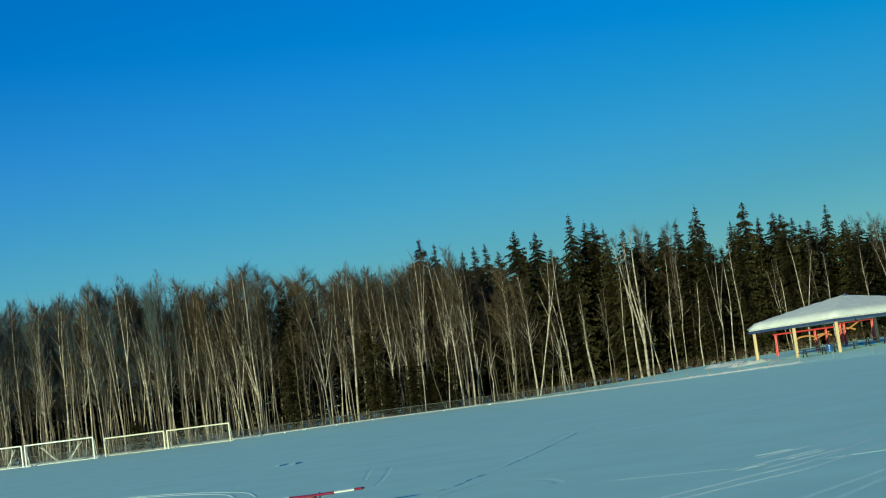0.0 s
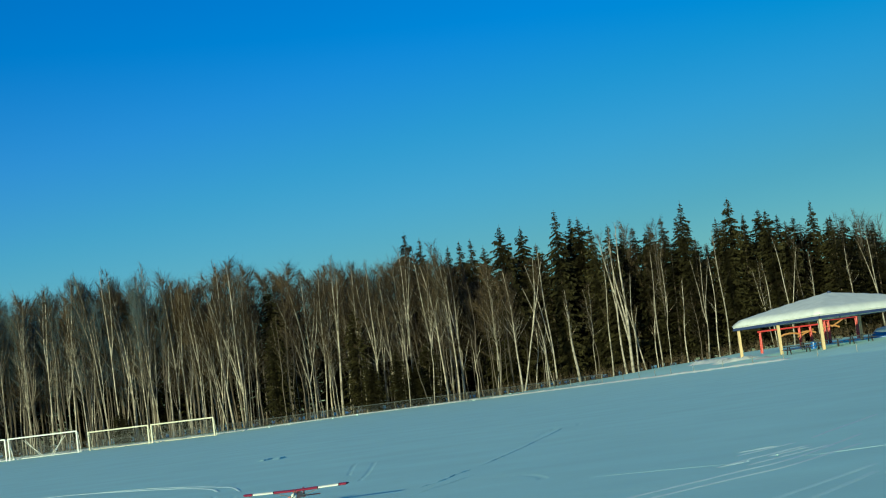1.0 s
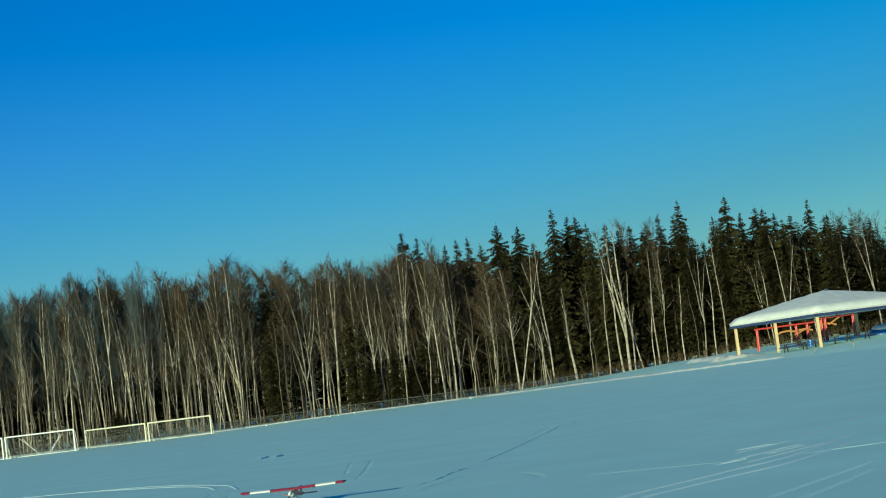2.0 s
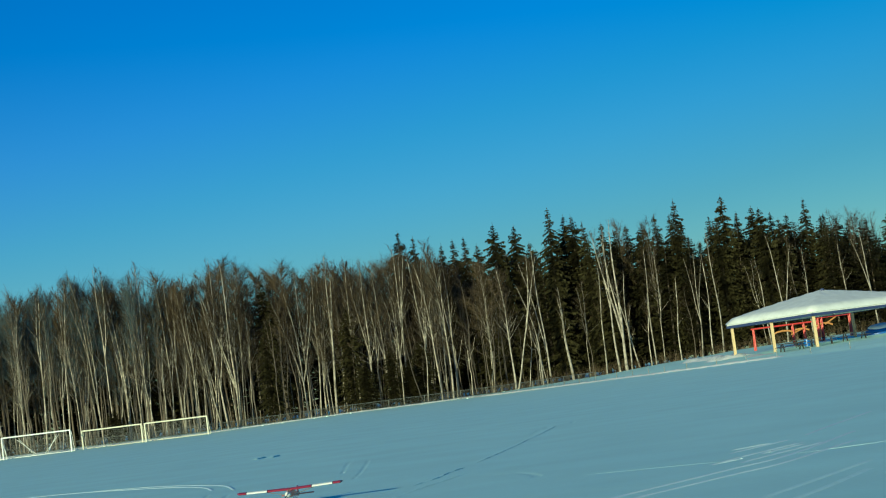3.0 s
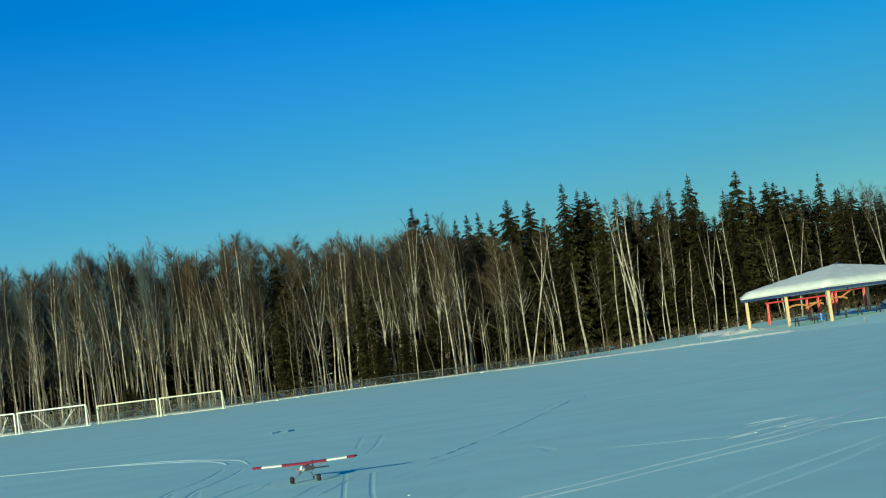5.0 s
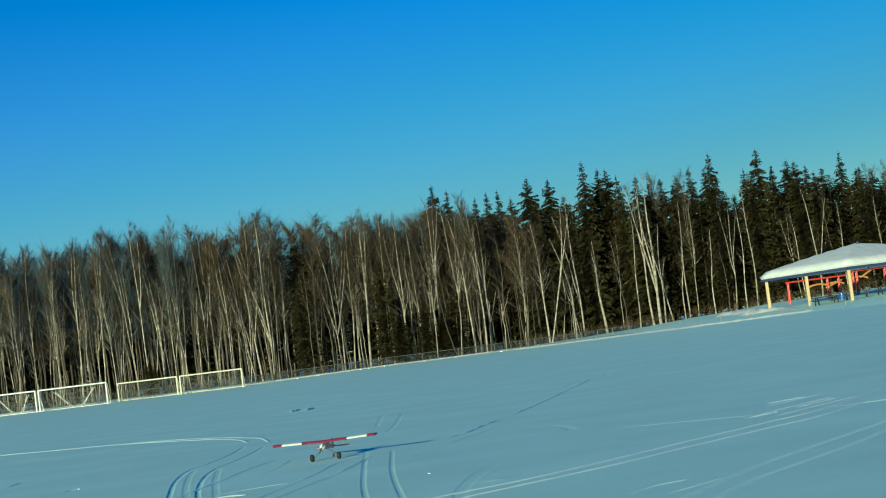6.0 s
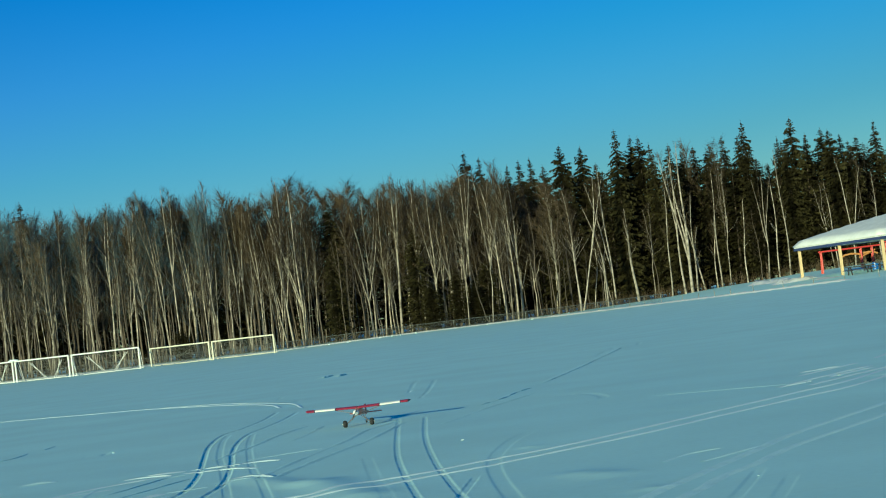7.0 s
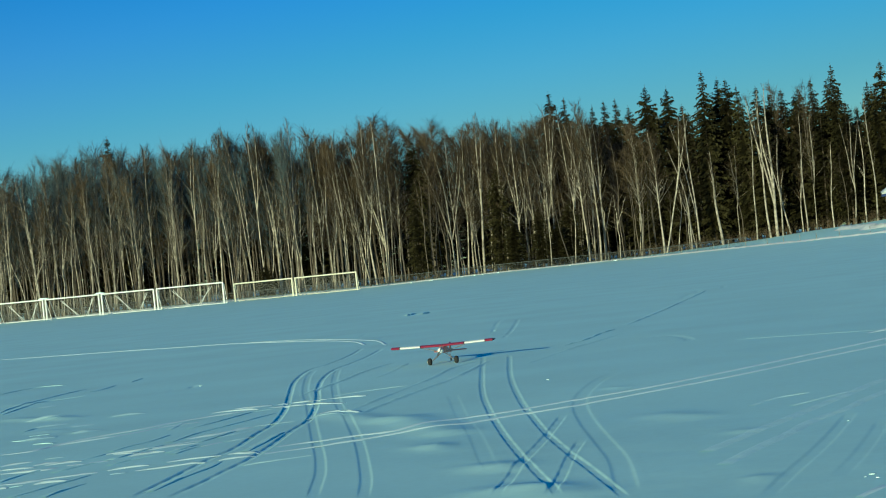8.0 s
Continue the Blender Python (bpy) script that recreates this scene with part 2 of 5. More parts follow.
rut(0.02, 0.006, 0.1, (-2.6, 43.2), (-2.8, 49.3), (-2.79, 51.7))
rut(0.02, 0.006, 0.1, (-2.14, 39.4), (-2.14, 43.4), (-2.25, 50.3))
rut(0.08, 0.008, 0.0, (0.3, 33.3), (1.2, 33.0), (1.5, 31.1), (1.3, 30.5))
# footprints and marks beyond the loop
rut(0.03, 0.008, 0.0, (-6.71, 49.5), (-6.74, 51.6))
rut(0.03, 0.008, 0.0, (-5.75, 46.2), (-5.79, 47.9))
rut(0.06, 0.02, 0.3, (2.6, 55.0), (3.5, 60.5))
rut(0.06, 0.02, 0.0, (4.3, 60.6), (4.5, 62.6))
rut(0.05, 0.02, 0.0, (-7.52, 31.55), (-7.47, 32.2))
rut(0.04, 0.015, 0.0, (-7.84, 31.5), (-7.8, 31.9))
# low drifts on the crust: half width, height, line
drift(0.30, 0.030, (-2.55, 20.89), (-1.62, 17.76))
drift(0.22, 0.033, (-1.92, 16.9), (-1.5, 16.87))
drift(0.25, 0.021, (-3.68, 22.49), (-2.37, 19.88))
drift(0.25, 0.027, (-1.26, 15.11), (-0.84, 14.27))
drift(0.20, 0.024, (-0.97, 13.35), (-0.32, 12.82))
drift(0.12, 0.021, (0.98, 15.61), (1.29, 15.5))
drift(0.12, 0.021, (0.8, 12.66), (1.02, 12.43))
drift(0.15, 0.018, (-0.14, 22.03), (0.27, 21.67))
drift(0.25, 0.015, (0.31, 18.11), (0.93, 17.03))
drift(0.25, 0.030, (-8.9, 26.6), (-8.3, 27.1))
drift(0.2, 0.030, (-7.2, 23.2), (-6.9, 23.5))
drift(0.2, 0.024, (-7.4, 25.9), (-6.9, 26.0))
drift(0.2, 0.027, (-7.8, 22.9), (-7.3, 23.0))
drift(0.12, 0.033, (-7.55, 32.2), (-7.3, 32.5))
drift(0.3, 0.022, (-1.23, 13.45), (-0.20, 12.37))
drift(0.22, 0.018, (-9.73, 27.83), (-7.85, 26.15))
drift(0.2, 0.016, (-8.15, 24.12), (-7.45, 24.23))
drift(0.2, 0.02, (0.75, 12.52), (1.11, 12.31))
drift(0.22, 0.016, (0.81, 15.71), (1.21, 15.47))
drift(0.18, 0.014, (-2.05, 17.25), (-1.53, 16.32))
drift(0.2, 0.014, (-11.17, 32.08), (-9.96, 31.29))


def relief(x, y):
    """Depth of the ruts, height of their pushed-up rims, and the small drifts, over arrays of places."""
    z = np.zeros_like(x)
    rnd = np.random.RandomState(3)
    for kind, rows in (("rut", RUTS), ("drift", DRIFTS)):
        for row in rows:
            half, size, pts = row[0], row[1], row[-1]
            line = np.array([(p.x, p.y) for p in spline(pts, 0.25)])
            reach = half * (3.4 if kind == "rut" else 2.4) + 0.05
            near = np.flatnonzero((x > line[:, 0].min() - reach) & (x < line[:, 0].max() + reach) & (y > line[:, 1].min() - reach) & (y < line[:, 1].max() + reach))
            if not len(near):
                continue
            px, py = x[near], y[near]
            best, across, along = np.full(len(px), 9.0), np.zeros(len(px)), np.zeros(len(px))
            total = np.concatenate([[0], np.cumsum(np.hypot(*np.diff(line, axis=0).T))])
            for i, ((ax, ay), (bx, by)) in enumerate(zip(line, line[1:])):
                m = np.flatnonzero((px > min(ax, bx) - reach) & (px < max(ax, bx) + reach) & (py > min(ay, by) - reach) & (py < max(ay, by) + reach))
                L2 = (bx - ax) ** 2 + (by - ay) ** 2
                t = np.clip(((px[m] - ax) * (bx - ax) + (py[m] - ay) * (by - ay)) / L2, 0, 1)
                d = np.hypot(px[m] - ax - t * (bx - ax), py[m] - ay - t * (by - ay))
                w = d < best[m]
                best[m[w]], along[m[w]] = d[w], (total[i] + t * (total[i + 1] - total[i]))[w]
                across[m[w]] = abs((bx - ax) * ay - (by - ay) * ax) / math.sqrt(L2 * (ax * ax + ay * ay))
            f1, f2, f3 = rnd.uniform(0, 6.28, 3)
            rough = 1 + 0.22 * np.sin(along * 5 + f1) * np.sin(along * 1.7 + f3) + 0.22 * np.sin(along * 13 + f2)
            if half > 0.045:
                rough = 1 + 0.25 * (rough - 1)
            ends = np.clip(np.minimum(along, total[-1] - along) / 0.4, 0, 1)
            if kind == "rut":
                if row[2]:
                    keep = np.sin(along * 1.1 + f3) + 0.6 * np.sin(along * 2.7 + f1)
                    ends = ends * np.clip((keep + 1.6 - 2.6 * row[2]) * 3, 0.1, 1)
                half = np.maximum(half, py * np.maximum(0.0011, np.where(py < 24, 0.0024, 0.0042) * across))
                z[near] += ends * rough * size * (-np.exp(-(best / half) ** 9) + 0.08 * np.exp(-((best - 1.5 * half) / (0.4 * half)) ** 2))
            else:
                z[near] += ends * size * np.exp(-(best / half) ** 2)
    return z


# one sheet of snow: fine where the camera sees it near, ever coarser towards the horizon
gu = steps([(-40, -4, 5), (-4, -0.6, 8), (-0.6, -0.36, 10), (-0.36, -0.28, 50), (-0.28, 0.03, 560), (0.03, 0.18, 170), (0.18, 0.27, 60), (0.27, 0.6, 10), (0.6, 4, 8), (4, 40, 5)])
gy = np.concatenate([[2.0, 5.0, 8.0], np.geomspace(10.5, 24.0, 230)[:-1], np.geomspace(24.0, 45.0, 130)[:-1], np.geomspace(45.0, 72.0, 40), steps([(73, 140, 26), (140, 240, 56), (240, 400, 8), (400, 4500, 8)])])
U, Y = np.meshgrid(gu, gy)
X = U * Y
Z = ground_z(X, Y) * np.clip((Y - 2) / 6, 0, 1)
inner = (Y > 10) & (Y < 72.5) & (np.abs(U) < 0.4)
Z[inner] += relief(X[inner], Y[inner])
V = np.stack([X, Y, Z], -1).reshape(-1, 3)
nx = len(gu)
F = [(j * nx + i, j * nx + i + 1, (j + 1) * nx + i + 1, (j + 1) * nx + i) for j in range(len(gy) - 1) for i in range(nx - 1)]
k = len(V)
V = V.tolist() + [(-4000, -4000, 0), (4000, -4000, 0), (4000, 2, 0), (-4000, 2, 0)]
F.append((k, k + 1, k + 2, k + 3))
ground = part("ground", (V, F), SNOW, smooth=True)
tagged(ground, "wide flat field under smooth wind-packed snow with ruts", "ground", kind="structure")


def gz(x, y):
    return float(ground_z(x, y))


def ridge(points, width, rim, step=0.12, ragged=0.35, gaps=0.0, seed=0, lee=False):
    """A low ragged ridge of broken snow along a line, faded at both ends."""
    rnd = random.Random(seed)
    line = spline(points, step)
    prof = [(-width, 0), (-0.6 * width, 0.6), (-0.2 * width, 1.0), (0.25 * width, 0.9), (0.6 * width, 0.5), (width, 0)]
    if lee:        # a long windward slope and a steep edge
        prof = [(-5 * width, 0), (-3 * width, 0.4), (-1.2 * width, 0.82), (0, 1.0), (0.35 * width, 0.55), (0.6 * width, 0)]
    vs, fs = [], []
    on, n = 1.0, len(line)
    soft = min(0.6, 0.12 * n * step)
    for i, p in enumerate(line):
        d = (line[min(i + 1, n - 1)] - line[max(i - 1, 0)]).normalized()
        side = Vector((d.y, -d.x, 0))
        if rnd.random() < gaps * step:
            on = 0.15 if on > 0.5 else 1.0
        fade = min(1, i * step / soft, (n - 1 - i) * step / soft) * on
        for s, h in prof:
            q = p + side * (s * (1 + ragged * 0.4 * (rnd.random() - 0.5)))
            vs.append((q.x, q.y, 0.003 + rim * h * fade * (1 + ragged * (rnd.random() - 0.5) * 2) - (0.004 if h == 0 else 0)))
    P = np.array(vs)
    P[:, 2] += ground_z(P[:, 0], P[:, 1]) + relief(P[:, 0], P[:, 1])
    vs = P.tolist()
    m = len(prof)
    for i in range(n - 1):
        for k in range(m - 1):
            fs.append((i * m + k, i * m + k + 1, (i + 1) * m + k + 1, (i + 1) * m + k))
    return vs, fs


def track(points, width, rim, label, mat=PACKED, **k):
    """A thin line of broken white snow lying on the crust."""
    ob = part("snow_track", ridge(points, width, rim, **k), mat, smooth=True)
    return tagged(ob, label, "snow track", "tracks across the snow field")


# ---- trees ----
def cone_twigs(rnd, bases, n, length, r, up, V, F):
    for _ in range(n):
        b, out = rnd.choice(bases)
        d = Vector((rnd.gauss(0, 0.62), rnd.gauss(0, 0.62), rnd.gauss(up + 0.35, 0.6))) * 0.7 + out * 0.8
        d.normalize()
        u = d.orthogonal().normalized()
        w = d.cross(u)
        L = length * rnd.uniform(0.4, 0.95)
        k = len(V)
        for a in (0, 2.09, 4.19):
            V.append(b + (u * math.cos(a) + w * math.sin(a)) * r * 1.2)
        V.append(b + d * L + Vector((0, 0, -0.12 * L)))
        F += [(k, k + 1, k + 3), (k + 1, k + 2, k + 3), (k + 2, k, k + 3)]


def limb(V, F, pts, radii, sides):
    k0 = len(V)
    u = None
    for i, p in enumerate(pts):
        d = (pts[min(i + 1, len(pts) - 1)] - pts[max(i - 1, 0)]).normalized()
        u = d.orthogonal().normalized() if u is None else (u - d * u.dot(d)).normalized()
        w = d.cross(u)
        for a in range(sides):
            t = a * 2 * math.pi / sides
            V.append(p + (u * math.cos(t) + w * math.sin(t)) * radii[i])
    for i in range(len(pts) - 1):
        for a in range(sides):
            b = (a + 1) % sides
            F.append((k0 + i * sides + a, k0 + i * sides + b, k0 + (i + 1) * sides + b, k0 + (i + 1) * sides + a))


def birch_shape(seed, forks, limbs, twigs, start, thick=1.0, reach=1.0, wave=1.0, bush=1.0, H=20.0):
    """Bark and twigs of a bare birch 20 m high."""
    rnd = random.Random(seed)
    V, F, TV, TF = [], [], [], []
    stems, bases = [], []

    def stem(p, d, L, r0, n=11):
        pts, radii = [p.copy()], [r0]
        bend = Vector((rnd.gauss(0, 0.03), rnd.gauss(0, 0.03), 0)) * wave
        for i in range(n):
            d = (d + bend * (0.6 if i < n / 2 else -0.7) + Vector((rnd.gauss(0, 0.028) * wave, rnd.gauss(0, 0.028) * wave, 0.05))).normalized()
            pts.append(pts[-1] + d * (L / n) + Vector((rnd.gauss(0, 0.05), rnd.gauss(0, 0.05), 0)) * wave)
            radii.append(r0 * (1 - (i + 1) / n) ** 0.9 + 0.012)
        if not stems:
            drift = pts[-1] * 0.8
            pts = [q - Vector((drift.x, drift.y, 0)) * (k / n) for k, q in enumerate(pts)]
        limb(V, F, pts, radii, 6)
        stems.append((pts, radii))

    stem(Vector((0, 0, -0.3)), Vector((0, 0, 1)), H * 0.93, 0.108 * thick)
    main = stems[0]
    for _ in range(forks):
        i = rnd.choice((1, 2, 3, 4, 5))
        a = rnd.uniform(0, 6.28)
        sp = rnd.uniform(0.06, 0.15)
        stem(main[0][i], Vector((math.cos(a) * sp, math.sin(a) * sp, 1)).normalized(), (H * 0.93 - main[0][i].z) * rnd.uniform(0.75, 0.98), main[1][i] * 0.7, 7)
    for _ in range(limbs):
        pts, radii = rnd.choice(stems)
        t = start + (0.97 - start) * rnd.random() ** 0.9
        i = min(int(t * (len(pts) - 1)), len(pts) - 2)
        p = pts[i].lerp(pts[i + 1], t * (len(pts) - 1) - i)
        hz = p.z / H
        if hz < start * 0.8:
            continue
        a = rnd.uniform(0, 6.28)
        L = (1.5 + 0.19 * H * (1.0 - hz)) * rnd.uniform(0.45, 1.0) * reach
        d = Vector((math.cos(a), math.sin(a), rnd.uniform(0.6, 1.8))).normalized()
        lp = [p]
        for k in range(3):
            d = (d + Vector((rnd.gauss(0, 0.12), rnd.gauss(0, 0.12), 0.12))).normalized()
            lp.append(lp[-1] + d * (L / 3))
        r = min(radii[i] * 0.45, 0.030) * reach
        limb(V, F, lp, [r, r * 0.7, r * 0.45, 0.005], 3)
        out = Vector((math.cos(a), math.sin(a), 0.7)).normalized()
        bases += [(lp[0].lerp(lp[1], 0.6), out), (lp[1], out), (lp[2], out), (lp[3], out), (lp[2].lerp(lp[3], 0.5), out), (lp[1].lerp(lp[2], 0.5), out)]
    for pts, radii in stems:
        for q, s in zip(pts[-4:], pts[-3:]):
            bases += [(q.lerp(s, rnd.random()), Vector((rnd.gauss(0, .5), rnd.gauss(0, .5), 0.7))) for _ in range(6)]
    cone_twigs(rnd, bases, int(twigs * 0.75), 1.35 * bush, 0.0085 * bush, 0.35, TV, TF)
    high = [q for q in bases if q[0].z > H * 0.6] or bases
    cone_twigs(rnd, high, int(twigs * 0.45), 1.05 * bush, 0.0075 * bush, 0.3, TV, TF)
    return (V, F), (TV, TF)


def spruce_shape(seed, H=20.0, spread=2.0, clear=0.06, gap=1.0):
    """Trunk and needle sprays of a spruce 20 m high: whorls of drooping boughs that narrow to a spire."""
    rnd = random.Random(seed)
    V, F, N, G = [], [], [], []
    limb(V, F, [Vector((0, 0, -0.3)), Vector((0, 0, H * 0.5)), Vector((0, 0, H * 0.97)), Vector((0, 0, H))], [0.16, 0.09, 0.018, 0.006], 6)
    z = H * clear
    while z < H * 0.985:
        f = 1 - z / H
        L0 = spread * min(f * 2.1 + 0.02, 0.46 + f * 0.56) * (0.65 + 0.35 * min(1, (1 - f) * 5)) + 0.07
        L0 *= rnd.uniform(0.72, 1.15)
        for k in range(rnd.choice((6, 7, 8))):
            a, zj = rnd.uniform(0, 6.28), z + rnd.uniform(-0.4, 0.4) * min(1, 5 * f)
            L = L0 * rnd.uniform(0.5, 1.15)
            dirn = Vector((math.cos(a), math.sin(a), 0))
            side = Vector((-dirn.y, dirn.x, 0))
            droop = rnd.uniform(0.15, 0.5) * (1.0 if f > 0.12 else -0.6)
            n = max(2, int(L / (0.24 * gap)))
            for i in range(n):
                t = (i + 0.6) / n
                c = Vector((0, 0, zj)) + dirn * (L * t) + Vector((0, 0, 0.12 * L * (1 - t) - droop * L * t * t + 0.15 * L * t ** 4))
                wdt = (0.50 * gap ** 0.7 * (1 - 0.55 * t) + 0.03) * min(1, L) + 0.02
                for s in (-1, 1):
                    q = len(N)
                    tip = c + dirn * (0.30 * min(1, L) * rnd.uniform(0.5, 1.2)) + side * (s * wdt * rnd.uniform(0.7, 1.2)) + Vector((0, 0, -rnd.uniform(0.05, 0.42) * min(1, L)))
                    N.extend([c - dirn * 0.14 + Vector((0, 0, 0.06)), c + dirn * 0.26 * min(1, L), tip])
                    G.append((q, q + 1, q + 2))
        z += (0.24 + 0.14 * f) * gap
    for k in range(10):
        a, zz = rnd.uniform(0, 6.28), H * rnd.uniform(0.965, 1.0)
        q = len(N)
        d = Vector((math.cos(a), math.sin(a), 0.9)) * (0.05 + 1.6 * (1.005 - zz / H))
        N.extend([Vector((0, 0, zz - 0.06)), Vector((0.02, 0.015, zz + 0.03)), Vector((0, 0, zz)) + d])
        G.append((q, q + 1, q + 2))
    return (V, F), (N, G)


def mesh_of(name, shape, mat):
    me = bpy.data.meshes.new(name)
    me.from_pydata([tuple(v) for v in shape[0]], [], shape[1])
    me.materials.append(mat)
    me.shade_smooth()
    return me


BIRCH_SHAPES = [birch_shape(*row) for row in (
    (11, 1, 50, 950, 0.30, 1.0, 1.0, 1.0, 1.15), (12, 0, 44, 850, 0.32, 0.85, 1.0, 1.0, 1.15), (13, 2, 56, 1050, 0.28, 1.05, 1.0, 1.0, 1.15),
    (14, 1, 48, 900, 0.34, 0.9, 1.0, 1.0, 1.15), (15, 0, 42, 800, 0.36, 0.75, 1.0, 1.0, 1.15), (17, 0, 46, 850, 0.30, 0.95, 1.0, 1.0, 1.15))]
POLE_SHAPES = [birch_shape(*row) for row in ((61, 0, 14, 260, 0.35, 0.5), (62, 0, 18, 320, 0.3, 0.6), (63, 1, 16, 300, 0.3, 0.55), (64, 0, 10, 160, 0.4, 0.45))]
WOOD_SHAPES = [birch_shape(*row) for row in ((51, 0, 26, 640, 0.24, 0.8, 1.15, 1.0, 2.2), (52, 1, 28, 680, 0.22, 0.85, 1.15, 1.0, 2.2), (53, 0, 24, 620, 0.26, 0.75, 1.15, 1.0, 2.2))]
SPRUCE_SHAPES = [spruce_shape(s, spread=w, gap=0.85) for s, w in ((41, 2.7), (42, 2.2), (43, 3.0), (44, 2.0), (45, 2.6), (46, 2.3))]
DEEP_SHAPES = [spruce_shape(s, spread=w, gap=1.5) for s, w in ((47, 2.8), (48, 2.3), (49, 2.6))]
pole_meshes = [(mesh_of("trunk", t, BARK if i == 2 else SHADED_GREY_BARK), mesh_of("crown", c, TWIG)) for i, (t, c) in enumerate(POLE_SHAPES)]
pale_pole_meshes = [(mesh_of("trunk", t, BARK), mesh_of("crown", c, TWIG)) for t, c in POLE_SHAPES]
birch_meshes = [(mesh_of("trunk", t, BARK), mesh_of("crown", c, TWIG)) for t, c in BIRCH_SHAPES]
deep_meshes = [(mesh_of("trunk", t, SHADED_GREY_BARK), mesh_of("crown", c, GREY_TWIG if i % 2 else TWIG)) for i, (t, c) in enumerate(BIRCH_SHAPES[1:5])]
blue_grey_meshes = [(mesh_of("trunk", t, SHADED_GREY_BARK), mesh_of("crown", c, BLUE_GREY_TWIG)) for t, c in BIRCH_SHAPES[1:5]]
spruce_meshes = [(mesh_of("trunk", t, SBARK), mesh_of("crown", c, NEEDLE)) for t, c in SPRUCE_SHAPES]
deep_spruce_meshes = [(mesh_of("trunk", t, SBARK), mesh_of("crown", c, NEEDLE)) for t, c in DEEP_SHAPES]


def tree(name, meshes, x, y, height, lean, turn, label, category, group, fat=1.0):
    base = new(name)
    base.matrix_world = Matrix.Translation((x, y, gz(x, y))) @ pose(0, 0, 0, 0, lean, 0) @ pose(0, 0, 0, 0, 0, turn) @ Matrix.Diagonal((fat, fat, height / 20, 1))
    tagged(base, label, category, group)
    for nm, me in zip(("trunk", "crown"), meshes):
        new(nm, me).parent = base
    return base


def grown_birch(x, y, height, lean, bow, girth, forks, seed, bare=False):
    """A birch of its own shape: a stem that leans and bows, steep forks and limbs, and a haze of fine twigs."""
    rnd = random.Random(seed)
    V, F, TV, TF, stems, bases = [], [], [], [], [], []
    H = height + 0.5
    slope = math.tan(radians(lean))
    phase = rnd.uniform(0, 6.28)

    def grow(p, d, L, r0, n):
        pts, radii = [p.copy()], [r0]
        for i in range(n):
            d = (d + Vector((rnd.gauss(0, 0.035), rnd.gauss(0, 0.035), 0.045))).normalized()
            pts.append(pts[-1] + d * (L / n))
            radii.append(r0 * (1 - (i + 1) / n) ** 0.8 + 0.013)
        limb(V, F, pts, radii, 5)
        stems.append((pts, radii))

    n = 14
    r0 = (0.086 if bare else 0.094) * girth
    pts = [Vector((slope * H * k + 4 * bow * k * (1 - k) + 0.07 * math.sin(9 * k + phase), 0.12 * math.sin(7 * k + 2 * phase), H * k - 0.3 * (1 - k))) for k in [i / n for i in range(n + 1)]]
    radii = [r0 * (1.12 - 0.12 * min(1, 6 * k)) * (1 - k) ** 0.7 + 0.016 for k in [i / n for i in range(n + 1)]]
    limb(V, F, pts, radii, 7)
    stems.append((pts, radii))
    for _ in range(forks):
        i = rnd.randint(3, 7)
        a = rnd.choice((0, math.pi)) + rnd.gauss(0, 0.7)
        sp = rnd.uniform(0.12, 0.26)
        up = (pts[i + 1] - pts[i]).normalized()
        grow(pts[i], (up + Vector((math.cos(a) * sp, math.sin(a) * sp, 0))).normalized(), (H - pts[i].z) * rnd.uniform(0.8, 1.0), radii[i] * 0.72, 8)
    for _ in range(int((26 if bare else 62) * (0.6 + 0.4 * girth))):
        sp, sr = rnd.choice(stems)
        t = rnd.uniform(0.42 if bare else 0.36, 0.97)
        i = min(int(t * (len(sp) - 1)), len(sp) - 2)
        p = sp[i].lerp(sp[i + 1], t * (len(sp) - 1) - i)
        hz = p.z / H
        if hz < 0.4:
            continue
        a = rnd.uniform(0, 6.28)
        L = (1.7 + 0.17 * H * (1.0 - hz)) * rnd.uniform(0.5, 1.15) * (0.6 if bare else 1.05) * (1 - 0.45 * max(0, hz - 0.7) / 0.3)
        d = Vector((math.cos(a), math.sin(a), rnd.uniform(0.9, 2.2))).normalized()
        lp = [p]
        for k in range(3):
            d = (d + Vector((rnd.gauss(0, 0.10), rnd.gauss(0, 0.10), 0.16))).normalized()
            lp.append(lp[-1] + d * (L / 3))
        r = min(sr[i] * 0.4, 0.026)
        limb(*((V, F) if rnd.random() < (0.15 if bare else 0.25 + (hz < 0.55)) else (TV, TF)), lp, [r, r * 0.75, r * 0.5, 0.006], 3)
        out = Vector((math.cos(a) * 0.5, math.sin(a) * 0.5, 1.0)).normalized()
        bases += [(lp[1], out), (lp[2], out), (lp[3], out), (lp[2].lerp(lp[3], 0.5), out), (lp[1].lerp(lp[2], 0.5), out)]
    for sp, _ in stems:
        for q, w in zip(sp[-4:], sp[-3:]):
            bases += [(q.lerp(w, rnd.random()), Vector((rnd.gauss(0, .4), rnd.gauss(0, .4), 0.9))) for _ in range(6)]
    cone_twigs(rnd, bases, int((260 if bare else 1400) * (0.5 + 0.5 * min(1.4, girth))), 0.7 if bare else 1.0, 0.0088, 0.5, TV, TF)
    base = new("birch_tree")
    base.location = (x, y, gz(x, y))
    tagged(base, "slender bare birch with cream bark among dark spruces" if bare else "tall leafless birch with pale bark and brown twigs behind the fence", "tree", "birches along the forest edge")
    for nm, shape, mat in (("trunk", (V, F), BARK), ("crown", (TV, TF), TWIG)):
        new(nm, mesh_of(nm, shape, mat)).parent = base
    return base


